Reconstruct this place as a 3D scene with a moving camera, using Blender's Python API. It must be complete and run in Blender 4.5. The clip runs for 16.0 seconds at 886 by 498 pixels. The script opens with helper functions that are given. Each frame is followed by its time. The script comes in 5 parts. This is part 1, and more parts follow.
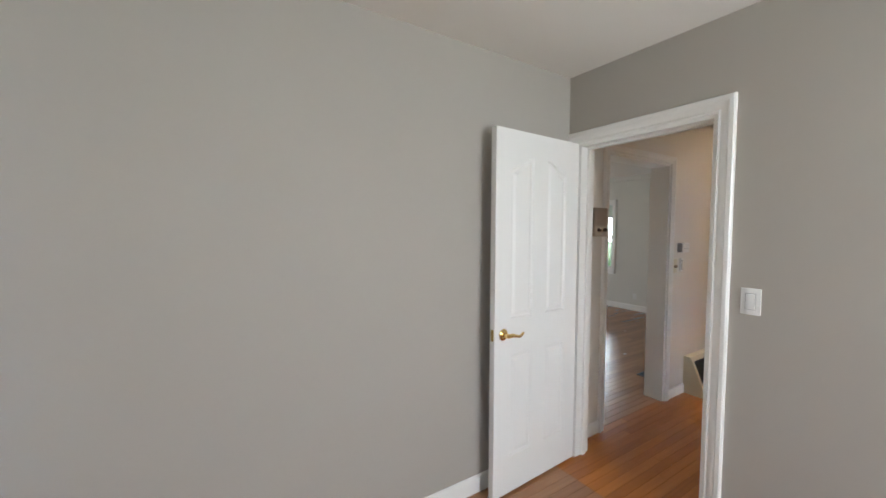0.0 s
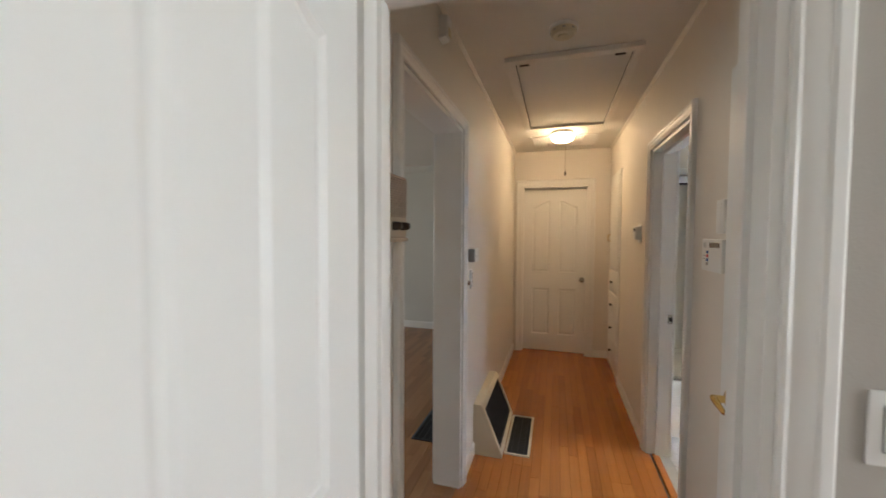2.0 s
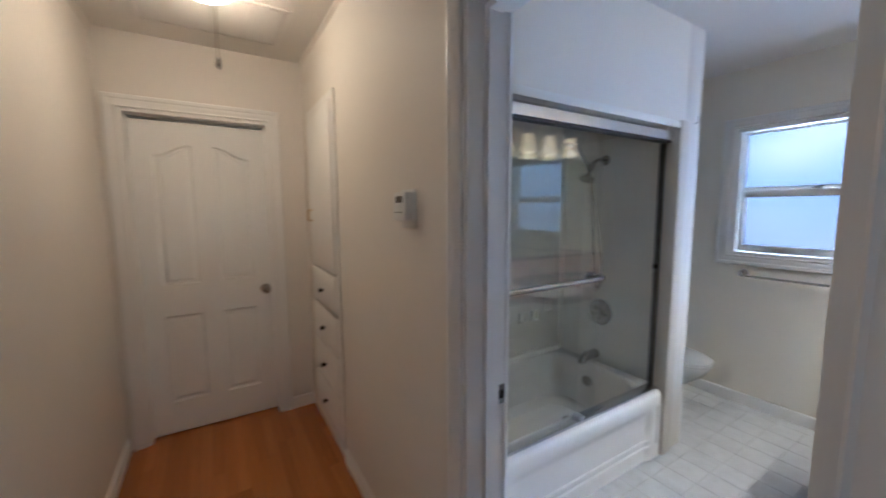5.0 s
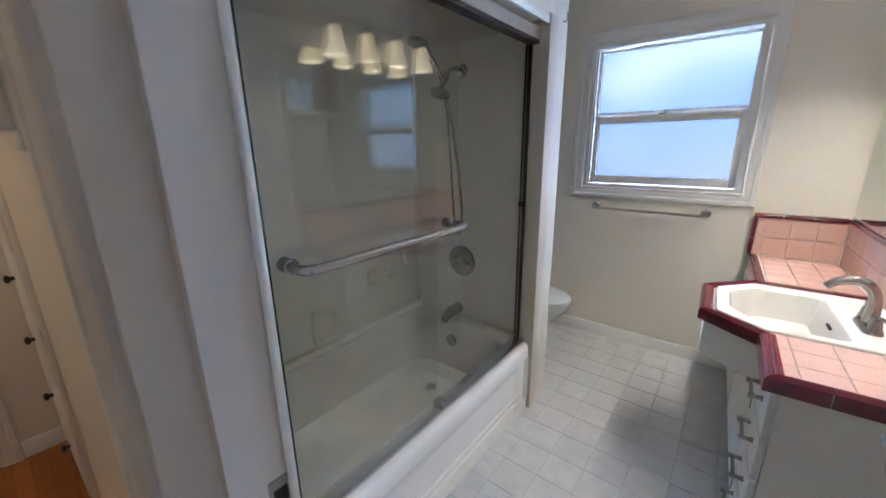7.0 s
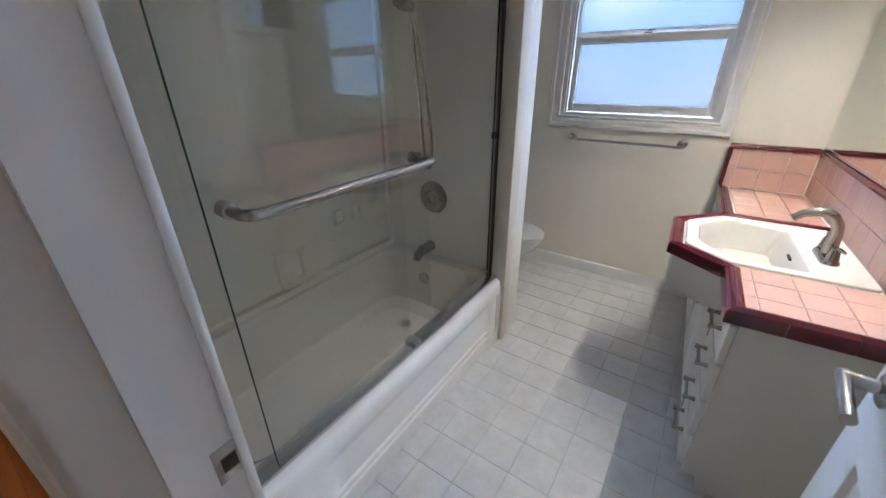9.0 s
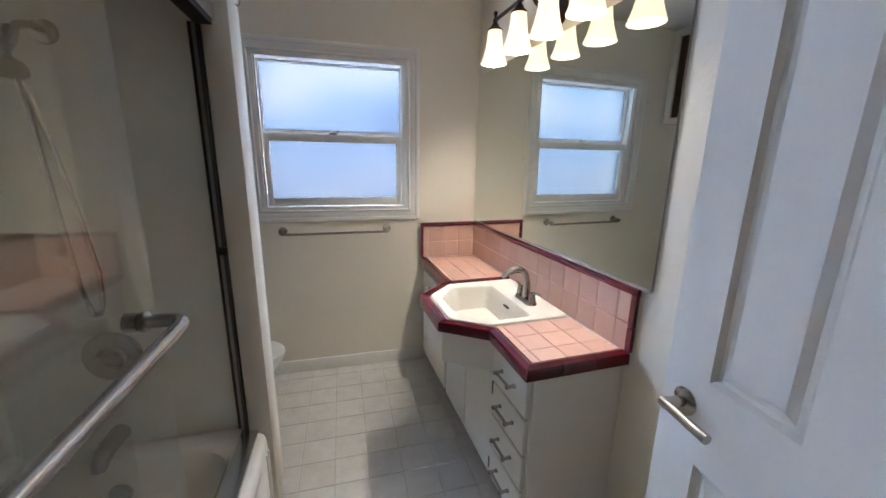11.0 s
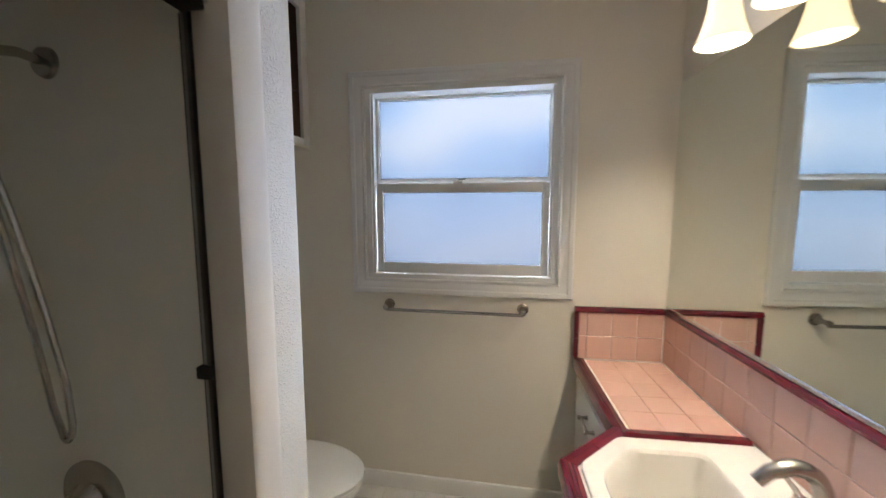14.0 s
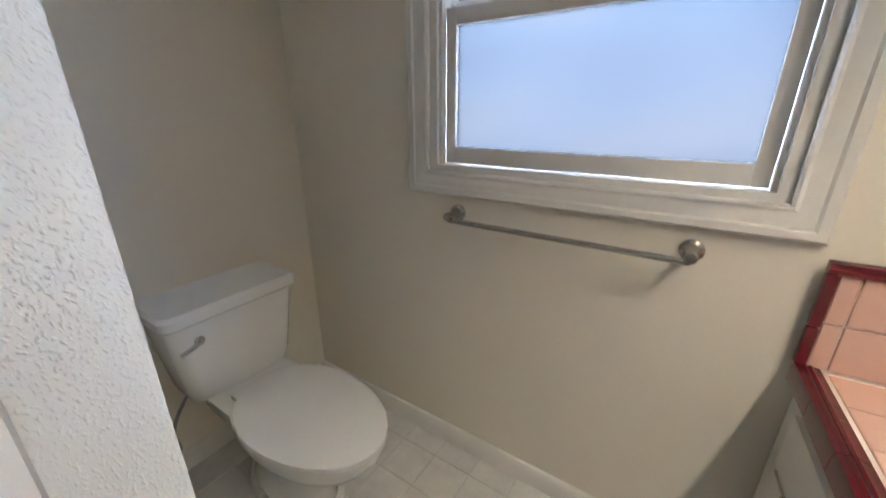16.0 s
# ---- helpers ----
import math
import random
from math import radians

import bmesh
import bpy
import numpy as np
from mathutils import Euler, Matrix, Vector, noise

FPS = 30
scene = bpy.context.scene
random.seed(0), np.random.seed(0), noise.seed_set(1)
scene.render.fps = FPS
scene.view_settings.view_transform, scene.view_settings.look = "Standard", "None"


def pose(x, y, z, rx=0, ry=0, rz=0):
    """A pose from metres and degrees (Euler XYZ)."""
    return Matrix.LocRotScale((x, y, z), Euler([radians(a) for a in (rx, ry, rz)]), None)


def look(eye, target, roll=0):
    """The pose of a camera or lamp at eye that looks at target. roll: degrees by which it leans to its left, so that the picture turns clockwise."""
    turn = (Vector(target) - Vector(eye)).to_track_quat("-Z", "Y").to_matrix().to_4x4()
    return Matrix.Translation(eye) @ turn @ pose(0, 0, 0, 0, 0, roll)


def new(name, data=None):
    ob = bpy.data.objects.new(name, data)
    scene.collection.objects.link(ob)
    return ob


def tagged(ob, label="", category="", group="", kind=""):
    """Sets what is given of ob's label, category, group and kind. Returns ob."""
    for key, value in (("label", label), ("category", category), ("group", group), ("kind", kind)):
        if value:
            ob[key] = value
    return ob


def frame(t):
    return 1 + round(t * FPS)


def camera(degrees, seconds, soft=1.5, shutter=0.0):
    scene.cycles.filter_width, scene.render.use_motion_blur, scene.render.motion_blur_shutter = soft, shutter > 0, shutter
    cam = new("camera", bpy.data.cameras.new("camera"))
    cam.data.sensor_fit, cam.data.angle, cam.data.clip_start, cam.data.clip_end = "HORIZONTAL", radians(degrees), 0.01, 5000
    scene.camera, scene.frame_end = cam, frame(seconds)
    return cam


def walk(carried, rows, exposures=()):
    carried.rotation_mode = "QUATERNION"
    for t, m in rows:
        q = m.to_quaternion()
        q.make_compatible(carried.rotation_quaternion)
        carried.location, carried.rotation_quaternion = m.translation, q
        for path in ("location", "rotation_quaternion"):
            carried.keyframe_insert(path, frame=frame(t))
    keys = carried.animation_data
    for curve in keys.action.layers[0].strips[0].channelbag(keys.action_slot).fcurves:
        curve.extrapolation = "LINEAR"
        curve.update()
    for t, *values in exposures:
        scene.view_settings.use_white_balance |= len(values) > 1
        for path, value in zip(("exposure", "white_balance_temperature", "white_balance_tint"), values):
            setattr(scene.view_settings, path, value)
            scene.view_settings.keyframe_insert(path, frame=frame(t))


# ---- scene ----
cam = camera(99.6, 16.0, 1.5, 0.4)
PATH = [
    (0, (-0.233, -0.388, 1.472), (0.852, 1.289, 1.37), 0.2),
    (0.5, (0.048, 0.023, 1.456), (1.408, 1.487, 1.377), 0.3),
    (1, (0.344, 0.308, 1.464), (2.011, 1.41, 1.391), 0.3),
    (1.5, (0.741, 0.537, 1.454), (2.549, 1.389, 1.384), 0.3),
    (2, (1.052, 0.733, 1.454), (2.965, 1.31, 1.373), 0.3),
    (2.5, (1.41, 0.803, 1.438), (3.392, 1.054, 1.338), 0.4),
    (3, (1.794, 0.832, 1.441), (3.788, 0.937, 1.322), 0.4),
    (3.5, (2.113, 0.852, 1.446), (4.106, 0.811, 1.279), 0.3),
    (4, (2.43, 0.808, 1.441), (4.406, 0.584, 1.234), 0.1),
    (4.5, (2.728, 0.772, 1.461), (4.655, 0.284, 1.245), -0.4),
    (5, (2.959, 0.719, 1.46), (4.654, -0.32, 1.245), -0.3),
    (5.2, (3.013, 0.658, 1.459), (4.59, -0.555, 1.25), -0.5),
    (7.3, (3.332, 0.167, 1.367), (4.469, -1.355, 0.742), -0.7),
    (7.5, (3.332, 0.151, 1.351), (4.42, -1.371, 0.643), -0.6),
    (8, (3.319, 0.142, 1.345), (4.354, -1.341, 0.493), -0.6),
    (8.5, (3.309, 0.131, 1.35), (4.335, -1.347, 0.477), -0.5),
    (9, (3.348, 0.126, 1.382), (4.374, -1.362, 0.527), -0.5),
    (9.5, (3.488, 0.079, 1.406), (4.388, -1.543, 0.658), -0.3),
    (10, (3.634, 0.026, 1.418), (3.848, -1.866, 0.808), 0.1),
    (10.2, (3.666, 0.004, 1.412), (3.628, -1.916, 0.854), -0.1),
    (12.3, (3.764, -0.205, 1.47), (3.097, -2.068, 1.177), 0.7),
    (12.5, (3.738, -0.236, 1.469), (3.066, -2.109, 1.266), 0.5),
    (13, (3.603, -0.356, 1.499), (3.234, -2.316, 1.356), 0.3),
    (13.5, (3.563, -0.551, 1.466), (3.565, -2.546, 1.326), 0.2),
    (14, (3.539, -0.805, 1.453), (3.877, -2.765, 1.238), 0.0),
    (14.5, (3.522, -1.075, 1.437), (4.005, -2.998, 1.171), -0.1),
    (15, (3.512, -1.315, 1.399), (4.295, -3.131, 1.102), 0.4),
    (15.5, (3.549, -1.453, 1.348), (4.528, -3.135, 0.888), 0.4),
    (16, (3.496, -1.536, 1.286), (4.53, -3.107, 0.606), 0.1),
]
EXPOSURES = [
    (0, -0.08, 6150, 10),
    (1.5, -0.15, 6200, 10),
    (2.5, -0.05, 6400, 10),
    (3.0, 0.15, 6400, 10),
    (3.5, 0.1, 6000, 10),
    (4.5, -0.15, 5300, 10),
    (5.2, -0.45, 4900, 10),
    (7.3, -0.4, 5300, 10),
    (9.0, -0.4, 5300, 10),
    (10.2, -0.5, 5500, 10),
    (12.5, -0.75, 5950, 10),
    (14.5, -0.7, 6200, 10),
    (16, -0.6, 6000, 10),
]
walk(cam, [(t, look(eye, target, roll)) for t, eye, target, roll in PATH], EXPOSURES)

# ---- world and large lights ----
world = bpy.data.worlds.new("world")
scene.world = world
world.use_nodes = True
wn = world.node_tree
sky = wn.nodes.new("ShaderNodeTexSky")
sky.sky_type = "NISHITA"
sky.sun_disc = False
sky.sun_elevation = radians(58)
sky.sun_rotation = radians(225)
wn.links.new(sky.outputs[0], wn.nodes["Background"].inputs[0])
wn.nodes["Background"].inputs[1].default_value = 0.15

sun = new("sun", bpy.data.lights.new("sun", "SUN"))
sun.data.energy, sun.data.angle, sun.data.color = 5.0, radians(0.5), (1.0, 0.95, 0.88)
sun.matrix_world = look((-3.7, -3.7, 8.5), (0, 0, 0))


def area_light(name, m, width, height, watts, color):
    """Daylight through an unseen opening: an area lamp that fills it."""
    ob = new(name, bpy.data.lights.new(name, "AREA"))
    ob.data.shape, ob.data.size, ob.data.size_y = "RECTANGLE", width, height
    ob.data.energy, ob.data.color = watts, color
    ob.matrix_world = m
    return ob


area_light("bedroom_side_window_daylight", look((0.95, -2.46, 1.45), (0.95, 0, 1.45)), 1.3, 1.2, 72, (0.93, 0.97, 1.0))
# added fill from an unseen opening, evens out the bedroom walls
area_light("bedroom_added_fill", look((-1.84, -0.75, 1.45), (0, -0.75, 1.40)), 1.3, 1.2, 5, (0.93, 0.97, 1.0))
# added fill lamp: brightens the living room from out of view
area_light("living_added_fill", look((3.6, 6.72, 1.4), (3.6, 0, 1.2)), 2.4, 1.4, 48, (0.92, 0.97, 1.0))

# ---- materials ----


def nodes_of(name):
    m = bpy.data.materials.new(name)
    m.use_nodes = True
    nt = m.node_tree
    return m, nt, nt.nodes["Principled BSDF"]


def add(nt, kind, **values):
    n = nt.nodes.new(kind)
    for key, value in values.items():
        n.inputs[key].default_value = value
    return n


def coat(name, color, rough=0.5, metal=0.0, vary=0.05, scale=3.0, bump=0.0, bump_scale=90.0, spread=0.06, spec=0.5):
    """Paint, metal or glaze: colour that drifts at a large scale, gloss that drifts at a small one, fine relief."""
    m, nt, b = nodes_of(name)
    pos = nt.nodes.new("ShaderNodeTexCoord")
    big = add(nt, "ShaderNodeTexNoise", Scale=scale, Detail=4.0)
    fine = add(nt, "ShaderNodeTexNoise", Scale=scale * 14, Detail=3.0)
    mix = nt.nodes.new("ShaderNodeMix")
    mix.data_type = "RGBA"
    mix.inputs[6].default_value = (*[c * (1 - vary) for c in color], 1)
    mix.inputs[7].default_value = (*[min(1, c * (1 + vary)) for c in color], 1)
    nt.links.new(pos.outputs["Object"], big.inputs["Vector"])
    nt.links.new(pos.outputs["Object"], fine.inputs["Vector"])
    nt.links.new(big.outputs[0], mix.inputs[0])
    nt.links.new(mix.outputs[2], b.inputs["Base Color"])
    ran = nt.nodes.new("ShaderNodeMapRange")
    ran.inputs["To Min"].default_value = max(0.02, rough - spread)
    ran.inputs["To Max"].default_value = min(1, rough + spread)
    nt.links.new(fine.outputs[0], ran.inputs["Value"])
    nt.links.new(ran.outputs[0], b.inputs["Roughness"])
    b.inputs["Metallic"].default_value = metal
    b.inputs["Specular IOR Level"].default_value = spec
    if bump:
        tex = add(nt, "ShaderNodeTexNoise", Scale=bump_scale, Detail=3.0, Roughness=0.6)
        bp = add(nt, "ShaderNodeBump", Strength=bump, Distance=0.004)
        nt.links.new(pos.outputs["Object"], tex.inputs["Vector"])
        nt.links.new(tex.outputs[0], bp.inputs["Height"])
        nt.links.new(bp.outputs[0], b.inputs["Normal"])
    return m


def knockdown(name, color, rough, strength=0.5, scale=70.0, lo=0.46, hi=0.66):
    """Painted plaster with a trowelled spatter: flat islands over a smooth ground."""
    m, nt, b = nodes_of(name)
    pos = nt.nodes.new("ShaderNodeTexCoord")
    a = add(nt, "ShaderNodeTexNoise", Scale=scale, Detail=3.0, Roughness=0.5)
    ramp = nt.nodes.new("ShaderNodeValToRGB")
    ramp.color_ramp.elements[0].position, ramp.color_ramp.elements[1].position = lo, hi
    bp = add(nt, "ShaderNodeBump", Strength=strength, Distance=0.004)
    wash = add(nt, "ShaderNodeTexNoise", Scale=2.2, Detail=4.0)
    mix = nt.nodes.new("ShaderNodeMix")
    mix.data_type = "RGBA"
    mix.inputs[6].default_value = (*[c * 0.95 for c in color], 1)
    mix.inputs[7].default_value = (*[min(1, c * 1.03) for c in color], 1)
    for n in (a, wash):
        nt.links.new(pos.outputs["Object"], n.inputs["Vector"])
    nt.links.new(a.outputs[0], ramp.inputs[0])
    nt.links.new(ramp.outputs[0], bp.inputs["Height"])
    nt.links.new(bp.outputs[0], b.inputs["Normal"])
    nt.links.new(wash.outputs[0], mix.inputs[0])
    nt.links.new(mix.outputs[2], b.inputs["Base Color"])
    b.inputs["Roughness"].default_value = rough
    return m


def timber(name, dark, light, rough, per_object=True):
    """Strip flooring: long grain, each strip its own tone."""
    m, nt, b = nodes_of(name)
    pos = nt.nodes.new("ShaderNodeTexCoord")
    tone = nt.nodes.new("ShaderNodeObjectInfo") if per_object else nt.nodes.new("ShaderNodeNewGeometry")
    rnd = tone.outputs["Random"] if per_object else tone.outputs["Random Per Island"]
    geo = nt.nodes.new("ShaderNodeNewGeometry")
    off = nt.nodes.new("ShaderNodeVectorMath")
    off.operation = "ADD"
    comb = nt.nodes.new("ShaderNodeCombineXYZ")
    mul = nt.nodes.new("ShaderNodeMath")
    mul.operation = "MULTIPLY"
    mul.inputs[1].default_value = 37.0
    nt.links.new(rnd, mul.inputs[0])
    nt.links.new(mul.outputs[0], comb.inputs[0])
    nt.links.new(geo.outputs["Position"], off.inputs[0])
    nt.links.new(comb.outputs[0], off.inputs[1])
    mp = nt.nodes.new("ShaderNodeMapping")
    mp.inputs["Scale"].default_value = (1.6, 34.0, 1.0)
    nt.links.new(off.outputs[0], mp.inputs["Vector"])
    grain = add(nt, "ShaderNodeTexNoise", Scale=1.5, Detail=6.0, Roughness=0.62, Distortion=0.5)
    nt.links.new(mp.outputs[0], grain.inputs["Vector"])
    blotch = add(nt, "ShaderNodeTexNoise", Scale=3.0, Detail=2.0)
    nt.links.new(off.outputs[0], blotch.inputs["Vector"])
    m1 = nt.nodes.new("ShaderNodeMath")
    m1.operation = "MULTIPLY_ADD"
    m1.inputs[1].default_value, m1.inputs[2].default_value = 0.42, 0.02
    nt.links.new(rnd, m1.inputs[0])
    m2 = nt.nodes.new("ShaderNodeMath")
    m2.operation = "MULTIPLY_ADD"
    m2.inputs[1].default_value = 0.55
    nt.links.new(grain.outputs[0], m2.inputs[0])
    nt.links.new(m1.outputs[0], m2.inputs[2])
    mix = nt.nodes.new("ShaderNodeMix")
    mix.data_type = "RGBA"
    mix.inputs[6].default_value, mix.inputs[7].default_value = (*dark, 1), (*light, 1)
    nt.links.new(m2.outputs[0], mix.inputs[0])
    nt.links.new(mix.outputs[2], b.inputs["Base Color"])
    ran = nt.nodes.new("ShaderNodeMapRange")
    ran.inputs["To Min"].default_value, ran.inputs["To Max"].default_value = rough - 0.07, rough + 0.06
    nt.links.new(blotch.outputs[0], ran.inputs["Value"])
    nt.links.new(ran.outputs[0], b.inputs["Roughness"])
    bp = add(nt, "ShaderNodeBump", Strength=0.08, Distance=0.002)
    nt.links.new(grain.outputs[0], bp.inputs["Height"])
    nt.links.new(bp.outputs[0], b.inputs["Normal"])
    return m


def glaze(name, color, rough, vary, per_piece=1.0, cloud_scale=16.0):
    """Ceramic or vinyl pieces: each piece its own tone, with faint clouding."""
    m, nt, b = nodes_of(name)
    info = nt.nodes.new("ShaderNodeObjectInfo")
    geo = nt.nodes.new("ShaderNodeNewGeometry")
    cloud = add(nt, "ShaderNodeTexNoise", Scale=cloud_scale, Detail=6.0, Roughness=0.68)
    nt.links.new(geo.outputs["Position"], cloud.inputs["Vector"])
    s = nt.nodes.new("ShaderNodeMath")
    s.operation = "MULTIPLY_ADD"
    s.inputs[1].default_value = per_piece
    nt.links.new(info.outputs["Random"], s.inputs[0])
    nt.links.new(cloud.outputs[0], s.inputs[2])
    h = nt.nodes.new("ShaderNodeMath")
    h.operation = "MULTIPLY"
    h.inputs[1].default_value = 0.5
    nt.links.new(s.outputs[0], h.inputs[0])
    mix = nt.nodes.new("ShaderNodeMix")
    mix.data_type = "RGBA"
    mix.inputs[6].default_value = (*[c * (1 - vary) for c in color], 1)
    mix.inputs[7].default_value = (*[min(1, c * (1 + vary)) for c in color], 1)
    nt.links.new(h.outputs[0], mix.inputs[0])
    nt.links.new(mix.outputs[2], b.inputs["Base Color"])
    b.inputs["Roughness"].default_value = rough
    bp = add(nt, "ShaderNodeBump", Strength=0.05, Distance=0.002)
    nt.links.new(cloud.outputs[0], bp.inputs["Height"])
    nt.links.new(bp.outputs[0], b.inputs["Normal"])
    return m


def glow(name, color, strength, base=(0.8, 0.78, 0.72)):
    m, nt, b = nodes_of(name)
    b.inputs["Base Color"].default_value = (*base, 1)
    b.inputs["Emission Color"].default_value = (*color, 1)
    b.inputs["Emission Strength"].default_value = strength
    b.inputs["Roughness"].default_value = 0.35
    return m


def frosted_glass(name, tint, rough, spread):
    """Obscured glass: part of the light goes nearly straight on, part is spread all round."""
    m, nt, b = nodes_of(name)
    g = nt.nodes.new("ShaderNodeBsdfGlass")
    g.inputs["Color"].default_value = (*tint, 1)
    g.inputs["Roughness"].default_value, g.inputs["IOR"].default_value = rough, 1.2
    t = nt.nodes.new("ShaderNodeBsdfTranslucent")
    t.inputs["Color"].default_value = (*tint, 1)
    mix = nt.nodes.new("ShaderNodeMixShader")
    mix.inputs[0].default_value = spread
    nt.links.new(g.outputs[0], mix.inputs[1])
    nt.links.new(t.outputs[0], mix.inputs[2])
    nt.links.new(mix.outputs[0], nt.nodes["Material Output"].inputs[0])
    return m


def sheet_glass(name, tint, least, most):
    """A thin pane: what lies behind shows straight through, and the room is mirrored in it, more so at a slant."""
    m, nt, b = nodes_of(name)
    t = nt.nodes.new("ShaderNodeBsdfTransparent")
    t.inputs[0].default_value = (*tint, 1)
    g = nt.nodes.new("ShaderNodeBsdfGlossy")
    g.inputs["Roughness"].default_value = 0.01
    lw = nt.nodes.new("ShaderNodeLayerWeight")
    pw = nt.nodes.new("ShaderNodeMath")
    pw.operation = "POWER"
    pw.inputs[1].default_value = 4.0
    ran = nt.nodes.new("ShaderNodeMapRange")
    ran.inputs["To Min"].default_value, ran.inputs["To Max"].default_value = least, most
    nt.links.new(lw.outputs["Facing"], pw.inputs[0])
    nt.links.new(pw.outputs[0], ran.inputs["Value"])
    mix = nt.nodes.new("ShaderNodeMixShader")
    nt.links.new(ran.outputs[0], mix.inputs[0])
    nt.links.new(t.outputs[0], mix.inputs[1])
    nt.links.new(g.outputs[0], mix.inputs[2])
    nt.links.new(mix.outputs[0], nt.nodes["Material Output"].inputs[0])
    return m


M_GREIGE = coat("greige_wall_paint", (0.408, 0.376, 0.330), 0.75, vary=0.03, bump=0.12, bump_scale=160)
M_HALL = coat("off_white_hall_paint", (0.75, 0.70, 0.63), 0.6, vary=0.03, bump=0.10, bump_scale=140)
M_LIVING = coat("pale_living_paint", (0.66, 0.64, 0.58), 0.7, vary=0.03, bump=0.1, bump_scale=140)
M_CEIL = coat("flat_ceiling_white", (0.76, 0.73, 0.68), 0.85, vary=0.02, bump=0.15, bump_scale=120)
M_BATH = knockdown("textured_bath_cream", (0.82, 0.765, 0.655), 0.5, 0.10, 60)
M_BATH_SMOOTH = coat("bath_cream_paint", (0.82, 0.765, 0.655), 0.5, vary=0.03, bump=0.15, bump_scale=110)
M_SPATTER = knockdown("spattered_plaster", (0.74, 0.69, 0.60), 0.5, 0.50, 175, 0.53, 0.71)
M_TRIM = coat("white_trim_enamel", (0.80, 0.78, 0.74), 0.34, vary=0.02, bump=0.012, bump_scale=45)
M_DOOR = coat("white_door_enamel", (0.80, 0.79, 0.76), 0.38, vary=0.02, bump=0.05, bump_scale=200)
M_CABINET = coat("white_cabinet_enamel", (0.74, 0.72, 0.67), 0.35, vary=0.04, bump=0.05, bump_scale=50)
M_OAK_DARK = timber("subfloor_shadow", (0.05, 0.02, 0.008), (0.07, 0.03, 0.01), 0.6, False)
M_OAK = timber("golden_oak_strip", (0.20, 0.055, 0.010), (0.52, 0.185, 0.034), 0.24)
M_OAK_JOINED = timber("brown_oak_floor", (0.21, 0.088, 0.032), (0.43, 0.200, 0.080), 0.25, False)
M_PINK = glaze("pink_ceramic", (0.67, 0.43, 0.345), 0.16, 0.10)
M_BURGUNDY = glaze("burgundy_ceramic", (0.085, 0.008, 0.014), 0.10, 0.25)
M_OAK_JOINED.node_tree.nodes["Principled BSDF"].inputs["Specular IOR Level"].default_value = 0.95
M_GROUT = coat("pale_grout", (0.84, 0.76, 0.70), 0.85, vary=0.08, scale=20)
M_VINYL = glaze("grey_white_vinyl", (0.76, 0.74, 0.70), 0.28, 0.42, 0.10, 11.0)
M_VINYL_JOINT = coat("vinyl_joint", (0.46, 0.44, 0.39), 0.6, vary=0.25, scale=9)
M_PORCELAIN = coat("white_porcelain", (0.84, 0.84, 0.82), 0.08, vary=0.01, spread=0.02)
M_BISQUE = coat("bisque_porcelain", (0.84, 0.80, 0.73), 0.10, vary=0.02, spread=0.03)
M_SURROUND = coat("almond_surround", (0.89, 0.86, 0.77), 0.22, vary=0.03, spread=0.05)
M_NICKEL = coat("brushed_nickel", (0.42, 0.395, 0.36), 0.26, 1.0, vary=0.04, scale=12, spread=0.02)
M_CHROME = coat("satin_aluminium", (0.70, 0.70, 0.70), 0.25, 1.0, vary=0.03, scale=10, spread=0.02)
M_BRASS = coat("polished_brass", (0.78, 0.56, 0.22), 0.16, 1.0, vary=0.06, scale=30)
M_BRONZE = coat("oil_rubbed_bronze", (0.035, 0.022, 0.016), 0.4, 0.6, vary=0.2, scale=40)
M_BLACK = coat("dark_void", (0.015, 0.013, 0.012), 0.7)
M_DARKMETAL = coat("dark_register_metal", (0.035, 0.036, 0.038), 0.5, 0.4, vary=0.2, scale=30)
M_IVORY = coat("ivory_plastic", (0.66, 0.58, 0.42), 0.4, vary=0.03)
M_PLASTIC = coat("white_plastic", (0.78, 0.77, 0.74), 0.35, vary=0.02)
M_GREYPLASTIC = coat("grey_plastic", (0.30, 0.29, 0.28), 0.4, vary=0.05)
M_TAN = coat("tan_painted_grille", (0.36, 0.28, 0.21), 0.45, vary=0.06)
M_TANLIGHT = coat("pale_tan_plastic", (0.46, 0.38, 0.29), 0.4, vary=0.05)
M_RED = coat("red_button", (0.55, 0.04, 0.06), 0.4)
M_BLUE = coat("blue_button", (0.04, 0.10, 0.28), 0.4)
M_LCD = coat("dim_display", (0.09, 0.075, 0.065), 0.25)
M_WOODBROWN = coat("unpainted_brown_wood", (0.16, 0.085, 0.045), 0.55, vary=0.2, scale=6, bump=0.1, bump_scale=40)
M_MIRROR = coat("silvered_mirror", (0.86, 0.90, 0.86), 0.02, 1.0, vary=0.0, spread=0.0)
M_SHOWERGLASS = sheet_glass("shower_glass", (0.992, 0.999, 0.992), 0.075, 0.75)
M_PANE = sheet_glass("window_glass", (0.97, 0.98, 0.98), 0.04, 0.7)
M_FROST = frosted_glass("frosted_glass", (0.110, 0.112, 0.116), 0.24, 0.34)
M_SHADE = glow("lit_alabaster_glass", (1.0, 0.71, 0.37), 2.5)
M_BULB = glow("lit_bulb", (1.0, 0.84, 0.62), 850.0)
M_DOME = glow("lit_ceiling_dome", (1.0, 0.72, 0.42), 62.0)
